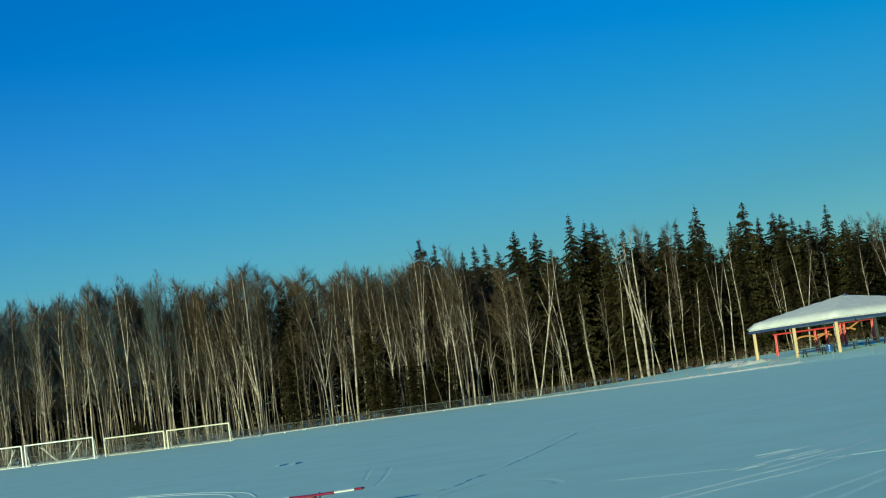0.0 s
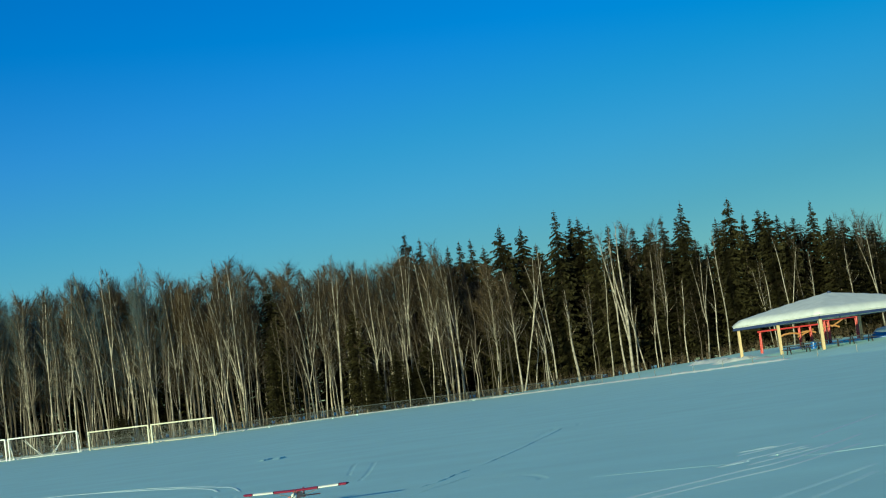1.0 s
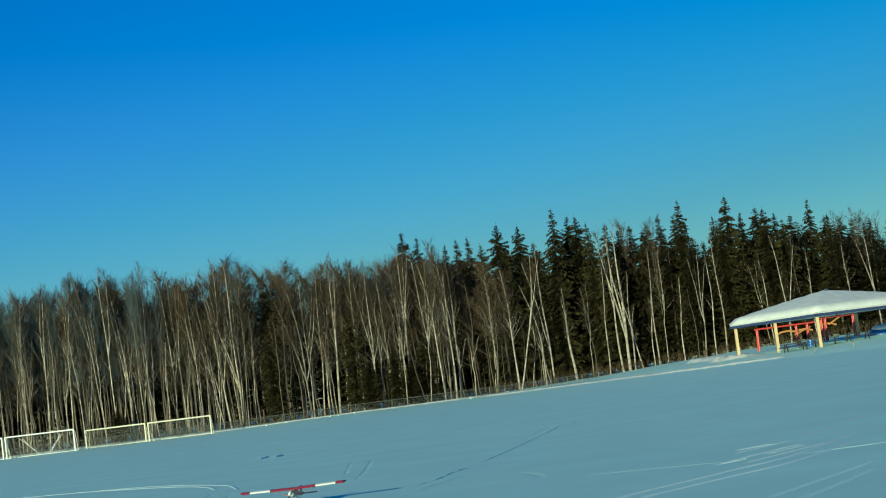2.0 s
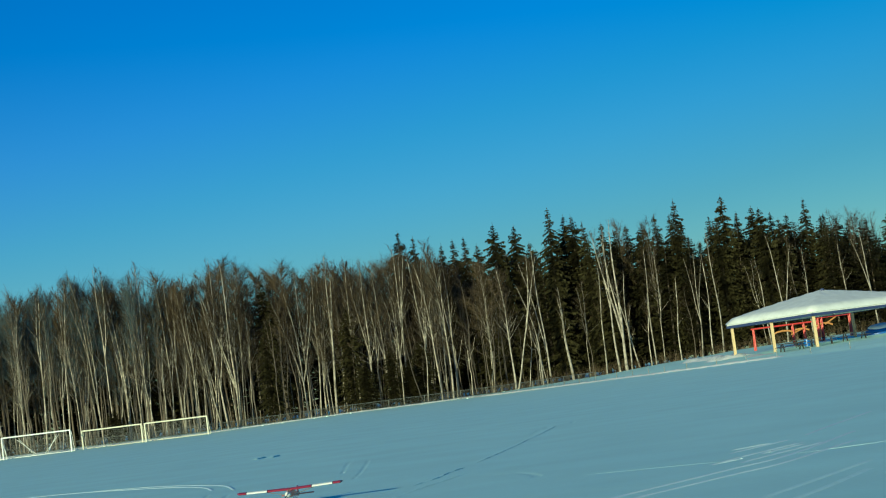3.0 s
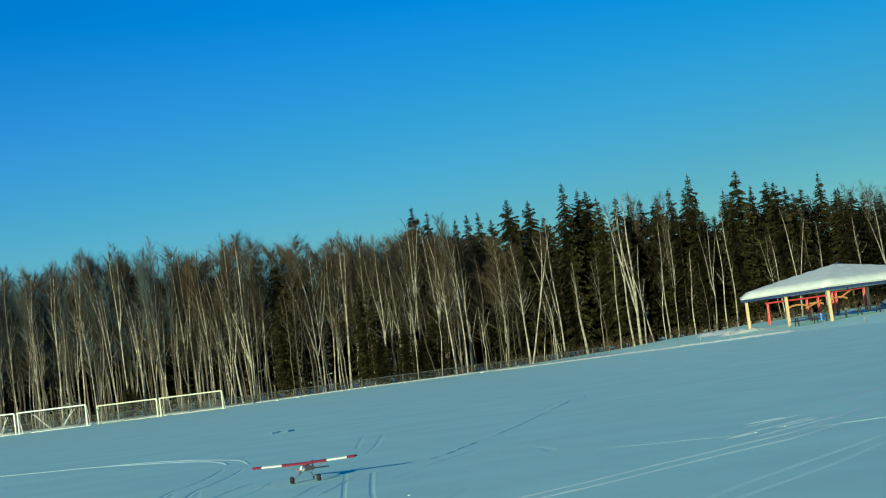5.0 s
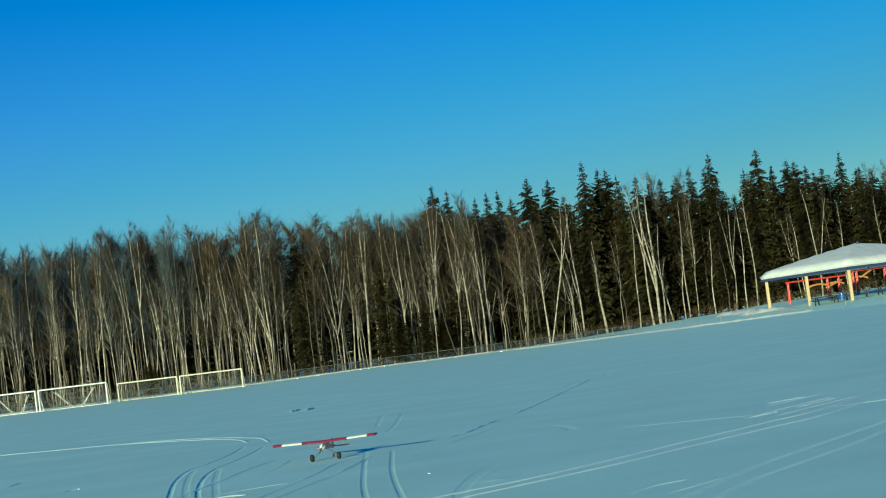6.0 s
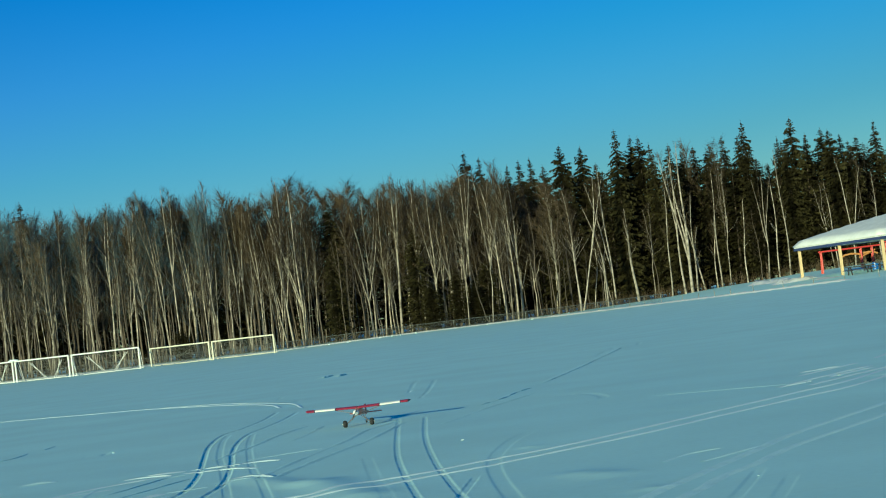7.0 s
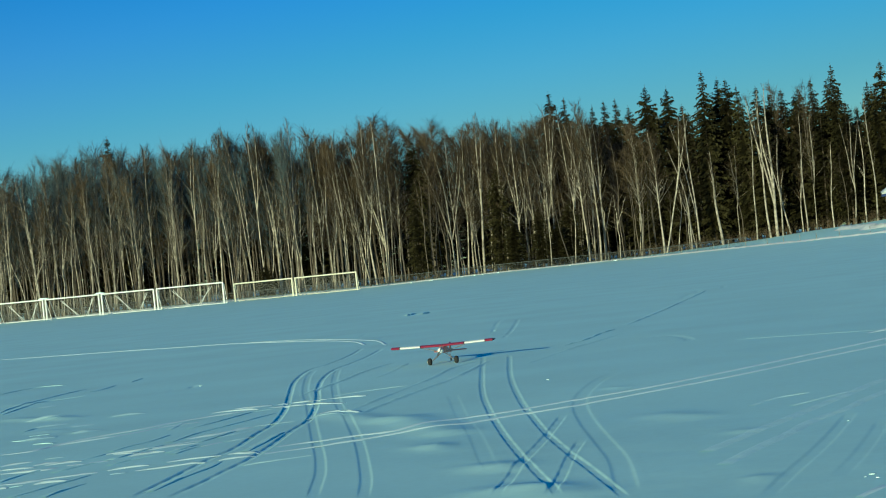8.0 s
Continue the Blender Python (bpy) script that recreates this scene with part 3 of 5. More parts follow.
def skyline(x):
    """Height of the forest's outline along its length."""
    return np.interp(x, [-95, -75, -71, -67, -61, -57, -53, -46, -38, -31, -27, -24, -18, -13, -9, -6, 0, 4, 6.6, 8, 9.6, 12.4, 15, 18, 21, 24.5, 28, 32.6, 34.2, 36, 39, 42, 45, 49, 52, 57, 75],
                     [19, 19.7, 21, 21.9, 22.4, 21.6, 20.9, 22.4, 22.1, 21.2, 22.2, 21.1, 20.7, 21.1, 20.6, 19.6, 20.2, 19.2, 18.5, 15.6, 17.8, 17.8, 20.5, 20.5, 20, 20.2, 19.2, 19.4, 14.9, 18.5, 19.4, 18.6, 17.7, 17.6, 16.9, 15.8, 15])


rng = random.Random(7)
# x, y, height, lean: birches at the western end
BIRCHES_WEST = [
    (-74.8, 218.6, 18.8, -2.0), (-73.6, 217.0, 17.5, 4.0), (-72.5, 217.4, 19.6, 3.1), (-69.8, 220.3, 18.4, -7), (-68.4, 216.9, 19.7, -2.4), (-67.7, 216.1, 16.7, 1.8), (-68.3, 221.5, 20.5, 6.2),
    (-66.0, 218.0, 19.0, -3.0), (-64.5, 217.3, 17.7, 6), (-62.3, 218.2, 21.0, 3.5), (-62.3, 221.0, 20.8, 2.9), (-60.6, 216.6, 18.0, -2.5), (-59.3, 217.3, 21.3, 2.8), (-58.5, 221.0, 21.2, -0.5),
    (-57.3, 220.8, 21.5, -5.4), (-56.2, 218.0, 18.5, 2.0), (-51.6, 219.0, 20.7, 3.5), (-44.3, 219.0, 19.5, -2.0),
]
for x, y, h, lean in BIRCHES_WEST:
    tree("birch_tree", rng.choice(birch_meshes), x, y, h, lean, rng.uniform(0, 360), "tall leafless birch with pale bark crowded in the wood", "tree", "birches along the forest edge", rng.uniform(0.7, 0.9))
# x, y, height, lean, bow, girth, forks: the birches that stand along the forest's edge
BIRCHES_GOALS = [
    (-54.3, 220.2, 19.9, 0.5, -0.28, 0.8, 0), (-53.3, 222.6, 18.2, 7.8, -0.67, 0.7, 1), (-49.1, 220.6, 19.9, 2.8, -0.04, 0.9, 1), (-46.4, 221.3, 20.6, 4.1, -0.12, 1.0, 1),
    (-47.2, 222.9, 13.5, -0.3, 0.15, 0.6, 0), (-42.0, 219.7, 20.8, -5.5, 0.52, 0.9, 1), (-40.2, 219.5, 21.0, -1.5, -0.11, 0.9, 1), (-38.9, 222.0, 19.0, -3.7, 0.47, 1.2, 2),
    (-36.5, 220.3, 21.2, 1.9, 0.19, 1.15, 1), (-37.3, 220.2, 15.0, -0.5, 0.26, 0.8, 1), (-36.5, 224.0, 16.3, 4.0, -0.16, 0.7, 0), (-33.4, 220.9, 17.4, -0.8, 0.49, 0.9, 1),
    (-32.0, 222.0, 19.5, -2.3, -0.05, 1.1, 2),
]
BIRCHES_MIDDLE_WEST = [
    (-30.2, 220.9, 18.8, -0.9, 0.19, 0.9, 1), (-27.5, 221.4, 15.4, -6.8, -0.11, 1.0, 2), (-26.5, 220.0, 16.6, -5.5, 0.16, 1.2, 2), (-25.2, 221.4, 20.3, -0.7, 0.11, 1.3, 2),
    (-24.6, 222.1, 16.9, 2.3, 0.07, 0.8, 0), (-29.4, 222.6, 13.9, 3.5, -0.25, 0.7, 0), (-28.3, 221.7, 20.5, 4.1, 0.35, 0.8, 1), (-23.7, 223.0, 16.1, 2.4, 0.06, 0.6, 0),
    (-16.6, 219.7, 15.2, -4.3, 0.45, 1.1, 2), (-16.3, 221.8, 18.0, -0.6, 0.08, 0.9, 1), (-15.0, 221.3, 17.7, 2.5, 0.08, 0.8, 0), (-13.0, 220.4, 19.1, 1.9, 0.09, 1.6, 1),
    (-13.8, 221.1, 10.5, -1.2, -0.14, 0.6, 0),
]
BIRCHES_MIDDLE = [
    (-12.0, 223.6, 11.7, 1.4, 0.05, 0.6, 0), (-10.0, 220.9, 18.1, -0.0, -0.05, 0.9, 0), (-8.5, 221.7, 16.9, 1.1, 0.19, 0.9, 1), (-6.6, 222.1, 16.0, -0.8, 0.29, 1.0, 1),
    (-4.3, 221.6, 19.2, 1.1, 0.3, 1.0, 2), (-0.9, 222.3, 18.2, -4.1, 0.22, 1.0, 1), (0.0, 220.7, 16.6, -4.4, 0.45, 1.1, 0), (0.8, 221.9, 19.3, -1.7, 0.5, 1.2, 0),
    (1.5, 220.8, 16.2, 0.1, 0.06, 1.1, 1), (2.0, 222.3, 17.3, 0.3, 0.26, 1.4, 1), (6.5, 217.6, 14.6, -0.3, 0.34, 1.0, 0), (9.0, 214.8, 14.1, -1.8, 0.22, 1.1, 0),
]
BIRCHES_EAST = [
    (9.2, 214.9, 15.6, 11.2, 0.54, 1.0, 1), (12.4, 215.2, 11.9, -8.0, 0.74, 1.2, 0), (13.6, 217.4, 16.6, -1.8, -0.02, 1.2, 1), (10.7, 217.3, 6.8, 8.4, 0.25, 0.6, 0),
    (16.2, 216.4, 10.9, -2.3, -0.13, 2.0, 1), (20.2, 215.4, 12.8, 2.6, -0.02, 1.0, 0), (21.9, 216.0, 17.4, 0.7, -0.24, 1.4, 1), (22.8, 215.7, 17.9, 0.2, -0.07, 2.1, 2),
    (23.4, 215.6, 11.5, 1.8, -0.12, 1.1, 1), (24.5, 216.3, 7.2, -2.8, -0.55, 1.1, 0), (26.4, 216.3, 13.7, 1.5, -0.13, 1.0, 0), (25.9, 217.2, 8.3, 4.3, -0.11, 0.8, 0),
]
BIRCHES_PAVILION = [
    (29.5, 216.5, 9.7, 4.0, -0.11, 0.9, 0), (32.3, 217.3, 12.1, 1.8, 0.14, 1.0, 2), (33.5, 217.1, 11.9, 1.4, 0.18, 0.9, 0), (35.0, 217.5, 14.8, -1.4, 0.19, 1.0, 0),
    (40.6, 216.5, 10.0, -2.6, 0.11, 0.8, 0), (42.4, 215.0, 12.8, -4.5, 0.44, 1.0, 1), (46.0, 217.1, 10.6, 0.4, 0.02, 0.9, 0), (50.6, 217.4, 10.6, -0.1, 0.19, 1.0, 0),
    (54.1, 217.2, 12.6, -3.9, 0.11, 1.1, 1),
]
for k, row in enumerate(BIRCHES_GOALS + BIRCHES_MIDDLE_WEST + BIRCHES_MIDDLE):
    grown_birch(*row, 300 + k)
for k, row in enumerate(BIRCHES_EAST + BIRCHES_PAVILION):
    grown_birch(*row, 400 + k, bare=True)

# x, y, height: the spruces whose tops stand out
SPRUCES_EAST = [
    (9.2, 225.8, 21.4), (11.8, 226.9, 20.9), (15.9, 223.1, 22.0), (17.9, 227.7, 21.2), (19.4, 225.8, 20.8), (20.8, 223.6, 19.6),
    (22.4, 222.0, 18.9), (26.2, 227.9, 18.5), (30.3, 228.9, 19.2), (32.1, 222.2, 20.2), (31.7, 227.5, 18.8), (36.1, 224.6, 17.6),
    (37.1, 222.6, 17.0), (38.4, 223.7, 19.7), (2.0, 236.0, 20.6), (3.9, 237.0, 21.1), (5.8, 235.5, 21.1), (7.0, 234.0, 19.8),
    (-3.6, 236.0, 23.0), (-1.6, 237.5, 22.2), (-20.9, 226.5, 17.9), (-61.3, 229.9, 23.0),
]
SPRUCES_PAVILION = [
    (40.8, 227.3, 17.7), (42.6, 228.0, 18.1), (42.8, 221.8, 17.3), (44.5, 226.1, 16.9), (45.0, 221.8, 15.6), (49.2, 226.9, 18.1),
    (50.6, 224.0, 15.4), (54.8, 228.1, 14.7), (56.8, 228.9, 14.2), (53.0, 226.0, 15.0), (59.5, 225.0, 15.0), (62.0, 227.0, 15.5),
]
for row in SPRUCES_EAST + SPRUCES_PAVILION:
    tree("spruce_tree", rng.choice(spruce_meshes), *row, rng.uniform(-1.5, 1.5), rng.uniform(0, 360), "tall dark green spruce with a pointed top", "tree", "spruces in the forest", rng.uniform(0.9, 1.15))
# young spruces under the birches
for x, y, h in ((-20.5, 218.5, 12.5), (-8.8, 217.5, 6.0), (-5.6, 218.0, 7.5), (-3.7, 219.0, 5.5), (-40.0, 218.0, 4.0), (-1.8, 221.0, 8.0), (-10.5, 221.0, 13.0)):
    tree("spruce_tree", rng.choice(spruce_meshes), x, y, h, 0, rng.uniform(0, 360), "young green spruce at the foot of the birches", "tree", "young spruces", 0.75)
# second rows
for i in range(110):
    x = -90 + 98 * (i + rng.random()) / 110
    bluish = x < -34 and i % 3 != 1
    tree("birch_tree", rng.choice(blue_grey_meshes if bluish else deep_meshes if i % 4 else birch_meshes), x, rng.uniform(219, 226) if bluish else rng.uniform(222, 238), float(skyline(x)) - rng.uniform(-0.2, 2.6), rng.gauss(0, 2.0), rng.uniform(0, 360),
         "leafless birch with a blue-grey crown in the wood" if bluish else "leafless birch standing deeper in the wood", "tree", "birches inside the wood", rng.uniform(0.75, 1.1))
for i in range(64):
    x = 8 + 60 * (i + rng.random()) / 64
    tree("spruce_tree", rng.choice(deep_spruce_meshes), x, rng.uniform(219, 240), float(skyline(x)) - rng.uniform(0.8, 4.0) - 1.0, rng.gauss(0, 1), rng.uniform(0, 360), "dark spruce standing deeper in the wood", "tree", "spruces in the forest", rng.uniform(0.9, 1.2))
for x, y, h in ((25.0, 231.0, 18.5), (27.4, 224.5, 17.2), (28.9, 232.0, 18.6), (24.0, 226.0, 16.5), (13.7, 228.0, 18.5), (47.2, 229.0, 16.5), (52.2, 230.0, 16.0), (34.0, 236.0, 15.2), (33.2, 224.5, 13.6), (34.4, 229.0, 14.0), (35.4, 227.0, 14.6), (30.9, 225.0, 15.5), (7.9, 230.0, 15.2)):
    tree("spruce_tree", rng.choice(spruce_meshes), x, y, h, 0, rng.uniform(0, 360), "dark spruce standing deeper in the wood", "tree", "spruces in the forest", 1.1)
for x, h in ((22.9, 19.4), (24.4, 20.3), (28.3, 19.2), (27.2, 16.5), (34.9, 15.5), (51.2, 16.8), (54.2, 17.0), (55.5, 15.5), (58.0, 16.0), (46.5, 15.5), (8.4, 15.5), (13.6, 17.5), (0.2, 20.0)):
    tree("birch_tree", rng.choice(deep_meshes), x, rng.uniform(221, 227), h, rng.gauss(0, 1.5), rng.uniform(0, 360), "grey leafless birch with a hazy crown between spruces", "tree", "birches inside the wood", rng.uniform(0.7, 0.9))
for i in range(40):
    x = -92 + 100 * (i + rng.random()) / 40
    tree("spruce_tree", rng.choice(deep_spruce_meshes), x, rng.uniform(234, 248), rng.uniform(13.0, 18.0), rng.gauss(0, 1), rng.uniform(0, 360), "dark spruce standing deeper in the wood", "tree", "spruces in the forest", rng.uniform(1.0, 1.4))
for i in range(120):
    x = -90 + 100 * (i + rng.random()) / 102 if i < 102 else 10 + 55 * rng.random()
    west = x < -24
    tree("birch_tree", rng.choice(pale_pole_meshes if west and i % 4 else pole_meshes), x, rng.uniform(216.2, 224), rng.uniform(11, 18) if west else rng.uniform(8, 16), rng.gauss(0.5, 4.0 if west else 3.0), rng.uniform(0, 360),
         "thin pale birch crowded among taller trees" if west else "thin bare young birch crowded among taller trees", "tree", "thin young birches", rng.uniform(0.8, 1.3) if west else rng.uniform(0.8, 1.2))


def woods(name, shapes, mats, places, label):
    """Far woods that nobody could count: one mesh of many trees."""
    vs, fs, mi, off = [], [], [], 0
    arrays = [[(np.array([tuple(v) for v in sh[0]]), sh[1]) for sh in pair] for pair in shapes]
    for x, y, h, turn, fat in places:
        c, s = math.cos(turn) * fat, math.sin(turn) * fat
        for slot, (v, f) in enumerate(arrays[int(turn * 1000) % len(arrays)]):
            w = np.stack([v[:, 0] * c - v[:, 1] * s + x, v[:, 0] * s + v[:, 1] * c + y, v[:, 2] * (h / 20) + gz(x, y)], 1)
            vs.append(w)
            fs += [tuple(i + off for i in q) for q in f]
            mi += [slot] * len(f)
            off += len(w)
    me = bpy.data.meshes.new(name)
    me.from_pydata(np.concatenate(vs).tolist(), [], fs)
    for m in mats:
        me.materials.append(m)
    me.polygons.foreach_set("material_index", mi)
    me.shade_smooth()
    return tagged(new(name, me), label, "woods", kind="stuff")


def spots(n, x0, x1, y0, y1, low, high, f0, f1):
    """Places across a stretch of the wood, the trees a little lower than its outline."""
    out = []
    for i in range(n):
        x = x0 + (x1 - x0) * (i + rng.random()) / n
        out.append((x, rng.uniform(y0, y1), float(skyline(x)) - rng.uniform(low, high), rng.uniform(0, 6.28), rng.uniform(f0, f1)))
    return out


woods("far_spruce_wood", DEEP_SHAPES, (SBARK, NEEDLE), spots(112, -104, 74, 246, 264, 2.5, 7.0, 1.5, 2.1), "dense dark spruce wood far behind the birches")
woods("far_birch_wood", WOOD_SHAPES, (SHADED_GREY_BARK, TWIG), spots(94, -66, 14, 226, 250, -1.0, 1.6, 1.0, 1.4), "bare birch wood behind the first rows of trees")
woods("rimed_birch_wood", WOOD_SHAPES, (SHADED_GREY_BARK, BLUE_GREY_TWIG), spots(34, -100, -66, 226, 250, -1.0, 1.6, 1.0, 1.4) + spots(34, -92, -36, 223, 236, -0.3, 4.0, 0.8, 1.1), "blue-grey birches standing among the brown ones")
woods("birch_thicket", POLE_SHAPES, (SHADED_GREY_BARK, TWIG), [(-92 + (150 if i % 5 == 0 else 100) * rng.random(), rng.uniform(217, 234), rng.uniform(9, 17), rng.uniform(0, 6.28), rng.uniform(0.8, 1.2)) for i in range(105)],
      "thicket of thin grey birch poles inside the wood")

# brush on the forest floor
bt, bf = [], []
for i in range(2200):
    x, y = rng.uniform(-92, 66), 216.0 + 22 * rng.random() ** 2.2
    if y < float(tree_line(x / y)) + 1:
        continue
    b = Vector((x, y, gz(x, y) - 0.1))
    cone_twigs(rng, [(b, Vector((0, 0, 1))), (b + Vector((0, 0, 0.5)), Vector((0, 0, 0.8)))], 9, rng.uniform(0.7, 2.2), 0.013, 1.0, bt, bf)
tagged(part("undergrowth", (bt, bf), TWIG), "bare brown brush on the forest floor", "undergrowth", kind="stuff")

# ---- fence along the field ----
def fence_point(az):
    e = float(edge_at(az)) + 0.6
    return az * e, e


fence = thing("chain_link_fence", (0, 0, 0), "low galvanised chain-link fence along the snowy field's far edge", "fence")
posts, p = [], np.array(fence_point(-0.42))
line = [np.array(fence_point(z)) for z in np.linspace(-0.42, 0.088, 600)]
run = 4.4
for q0, q1 in zip(line, line[1:]):
    run += np.linalg.norm(q1 - q0)
    if run >= 4.4:
        posts.append((float(q1[0]), float(q1[1])))
        run -= 4.4
FENCE_H = 0.98
post_bm = bmesh.new()
tube(post_bm, [(0, 0, -0.3), (0, 0, FENCE_H), (0, 0, FENCE_H + 0.05)], [0.032, 0.032, 0.016], 8)
post_ob = part("post", post_bm, STEEL, fence)
post_ob.location = (*posts[0], gz(*posts[0]))
for x, y in posts[1:]:
    ob = new("post", post_ob.data)
    ob.parent, ob.location = fence, (x, y, gz(x, y))
bm = bmesh.new()
tube(bm, [(x, y, gz(x, y) + FENCE_H) for x, y in posts], 0.028, 6)
part("top_rail", bm, STEEL, fence)
vs, fs = [], []
for (x0, y0), (x1, y1) in zip(posts, posts[1:]):
    n = 40
    for k in range(-10, n):
        for sgn in (0, 1):
            lo, hi = max(k, 0), min(k + 10, n)
            za, zb = (lo - k) / 10, (hi - k) / 10
            if sgn:
                za, zb = 1 - za, 1 - zb
            for t, h in ((lo / n, za), (hi / n, zb)):
                x, y = x0 + (x1 - x0) * t, y0 + (y1 - y0) * t
                g = gz(x, y)
                vs += [(x, y, g + FENCE_H * h - 0.004), (x, y - 0.004, g + FENCE_H * h + 0.004)]
            b = len(vs) - 4
            fs.append((b, b + 1, b + 3, b + 2))
tagged(part("wire_mesh", (vs, fs), STEEL, fence), kind="stuff")
run = 0.0
stake_line = [np.array(fence_point(z)) for z in np.linspace(0.09, 0.27, 300)]
stake_me = None
for q0, q1 in zip(stake_line, stake_line[1:]):
    run += np.linalg.norm(q1 - q0)
    if run < 4.4:
        continue
    run -= 4.4
    if stake_me is None:
        bm = bmesh.new()
        tube(bm, [(0, 0, -0.3), (0, 0, 0.6), (0, 0, 0.64)], [0.03, 0.03, 0.012], 8)
        bm_me = bpy.data.meshes.new("fence_post")
        bm.to_mesh(bm_me)
        bm.free()
        bm_me.materials.append(STEEL)
        stake_me = bm_me
    ob = new("fence_post", stake_me)
    ob.location = (float(q1[0]), float(q1[1]), gz(*q1))
    tagged(ob, "short bare steel post sunk in the snow bank", "post", "bare posts along the snow bank")
bank = part("snow_bank", ridge([fence_point(z) for z in np.linspace(-0.42, 0.193, 36)], 0.42, 0.11, step=0.5, ragged=0.35, seed=5), SUNLIT_SNOW, smooth=True)
tagged(bank, "low ragged bank of ploughed snow along the fence", "snow bank")


# ---- football goals ----
def goal(x0, x1, y0, y1, height, mat, label, group, braces=True, depth=1.6):
    at = ((x0 + x1) / 2, (y0 + y1) / 2, gz((x0 + x1) / 2, (y0 + y1) / 2))
    g = thing("football_goal", at, label, "goal", group, math.degrees(math.atan2(y1 - y0, x1 - x0)))
    w = math.hypot(x1 - x0, y1 - y0) / 2 - 0.10
    za, zb = gz(x0, y0) - at[2], gz(x1, y1) - at[2]
    for s, z in ((-1, za), (1, zb)):
        bm = bmesh.new()
        tube(bm, [(s * w, 0, z - 0.3), (s * w, 0, z + height)], 0.095, 10)
        part("post", bm, mat, g)
        bm = bmesh.new()
        tube(bm, [(s * w, 0.02, z + height - 0.03), (s * w, 0.7, z + height - 0.15), (s * w, depth, z + 0.03)], 0.03, 6)
        part("side_stay", bm, mat, g)
    bm = bmesh.new()
    tube(bm, [(-w - 0.06, 0, za + height), (w + 0.06, 0, zb + height)], 0.085, 10)
    part("crossbar", bm, mat, g)
    bm = bmesh.new()
    tube(bm, [(-w, depth, za + 0.05), (w, depth, zb + 0.05)], 0.04, 6)
    part("ground_bar", bm, mat, g)
    if braces:
        for s in (-1, 1):
            for o in (0.0, 0.9):
                bm = bmesh.new()
                bar(bm, (s * (w * 0.62 - o * 0.3), 0.9, height * 0.86), (s * (w * 0.1 + o * 0.35), depth + 0.1, 0.05), 0.035)
                part("brace", bm, mat, g)
    vs, fs = [], []

    def cord(p, q):
        b = len(vs)
        vs.extend([(p[0] - 0.005, p[1], p[2] - 0.004), (p[0] + 0.005, p[1], p[2] + 0.004), (q[0] + 0.005, q[1], q[2] + 0.004), (q[0] - 0.005, q[1], q[2] - 0.004)])
        fs.append((b, b + 1, b + 2, b + 3))
    n = int(2 * w / 0.13)
    for i in range(n + 1):
        x = -w + 2 * w * i / n
        z = za + (zb - za) * i / n
        cord((x, 0.7, z + height - 0.15 - 0.05 * math.sin(i * 0.7)), (x, depth, z + 0.05))
        cord((x, 0.05, z + height), (x, 0.7, z + height - 0.15 - 0.05 * math.sin(i * 0.7)))
    for j in range(18):
        t = j / 17
        y, z = 0.7 + (depth - 0.7) * t, (height - 0.15) * (1 - t) + 0.05 * t
        cord((-w, y, za + z), (w, y, zb + z))
    tagged(part("net", (vs, fs), NET, g), kind="stuff")
    return g


for x0, x1, y0, y1 in ((-50.3, -42.3, 204, 204), (-57.4, -50.5, 206, 204), (-65.4, -57.6, 210, 206), (-72.4, -65.6, 212, 210), (-80.0, -72.6, 214, 212)):
    goal(x0, x1, y0 - 1.0, y1 - 1.0, 2.44, WHITE, "white steel football goal with net parked beside the fence", "goals parked along the fence")
for x0, x1 in ((-34.75, -27.3), (-42.1, -34.95)):
    goal(x0, x1, 207.5, 207.5, 2.12, CREAM, "cream-painted football goal sunk in snow by the fence", "goals parked along the fence", braces=False, depth=2.0)


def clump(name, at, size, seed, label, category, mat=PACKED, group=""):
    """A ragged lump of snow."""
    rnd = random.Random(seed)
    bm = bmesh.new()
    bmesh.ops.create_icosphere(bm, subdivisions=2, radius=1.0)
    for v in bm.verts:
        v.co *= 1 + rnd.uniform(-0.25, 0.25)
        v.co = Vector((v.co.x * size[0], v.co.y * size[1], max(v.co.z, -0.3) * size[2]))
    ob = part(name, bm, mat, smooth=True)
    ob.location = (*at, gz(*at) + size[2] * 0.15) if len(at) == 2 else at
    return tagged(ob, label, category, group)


for x, y in ((-57.5, 205.0), (-65.5, 209.0)):
    clump("drifted_snow", (x, y, gz(x, y) + 2.44 + 0.09), (0.65, 0.25, 0.16), int(-x), "mound of snow on the crossbars of parked goals", "snow")

for i, x in enumerate((-24.8, -21.6, -19.2, -15.4, -13.9, -12.9, -11.0, -6.2, -2.4, 3.1, 7.5)):
    clump("snow_lump", (x, 213.6), (rng.uniform(0.10, 0.28), 0.2, rng.uniform(0.05, 0.12)), 90 + i, "white lump of ploughed snow at the foot of the fence", "snow lump", group="snow lumps at the fence")

# ---- pavilion ----
PAV = Vector((36.2, 165.0, 0))
HALF = 9.1
TURN = 161.5
corner = [PAV + Vector((math.cos(radians(TURN + 90 * k)), math.sin(radians(TURN + 90 * k)), 0)) * HALF for k in range(4)]
EAVE, TOP = 4.12, 6.15
pavilion = thing("picnic_pavilion", (PAV.x, PAV.y, gz(PAV.x, PAV.y)), "open picnic pavilion, yellow posts, thick snow on hipped roof", "pavilion")
base_z = pavilion.location.z


def local(v):
    return Vector((v.x - PAV.x, v.y - PAV.y, v.z - base_z))


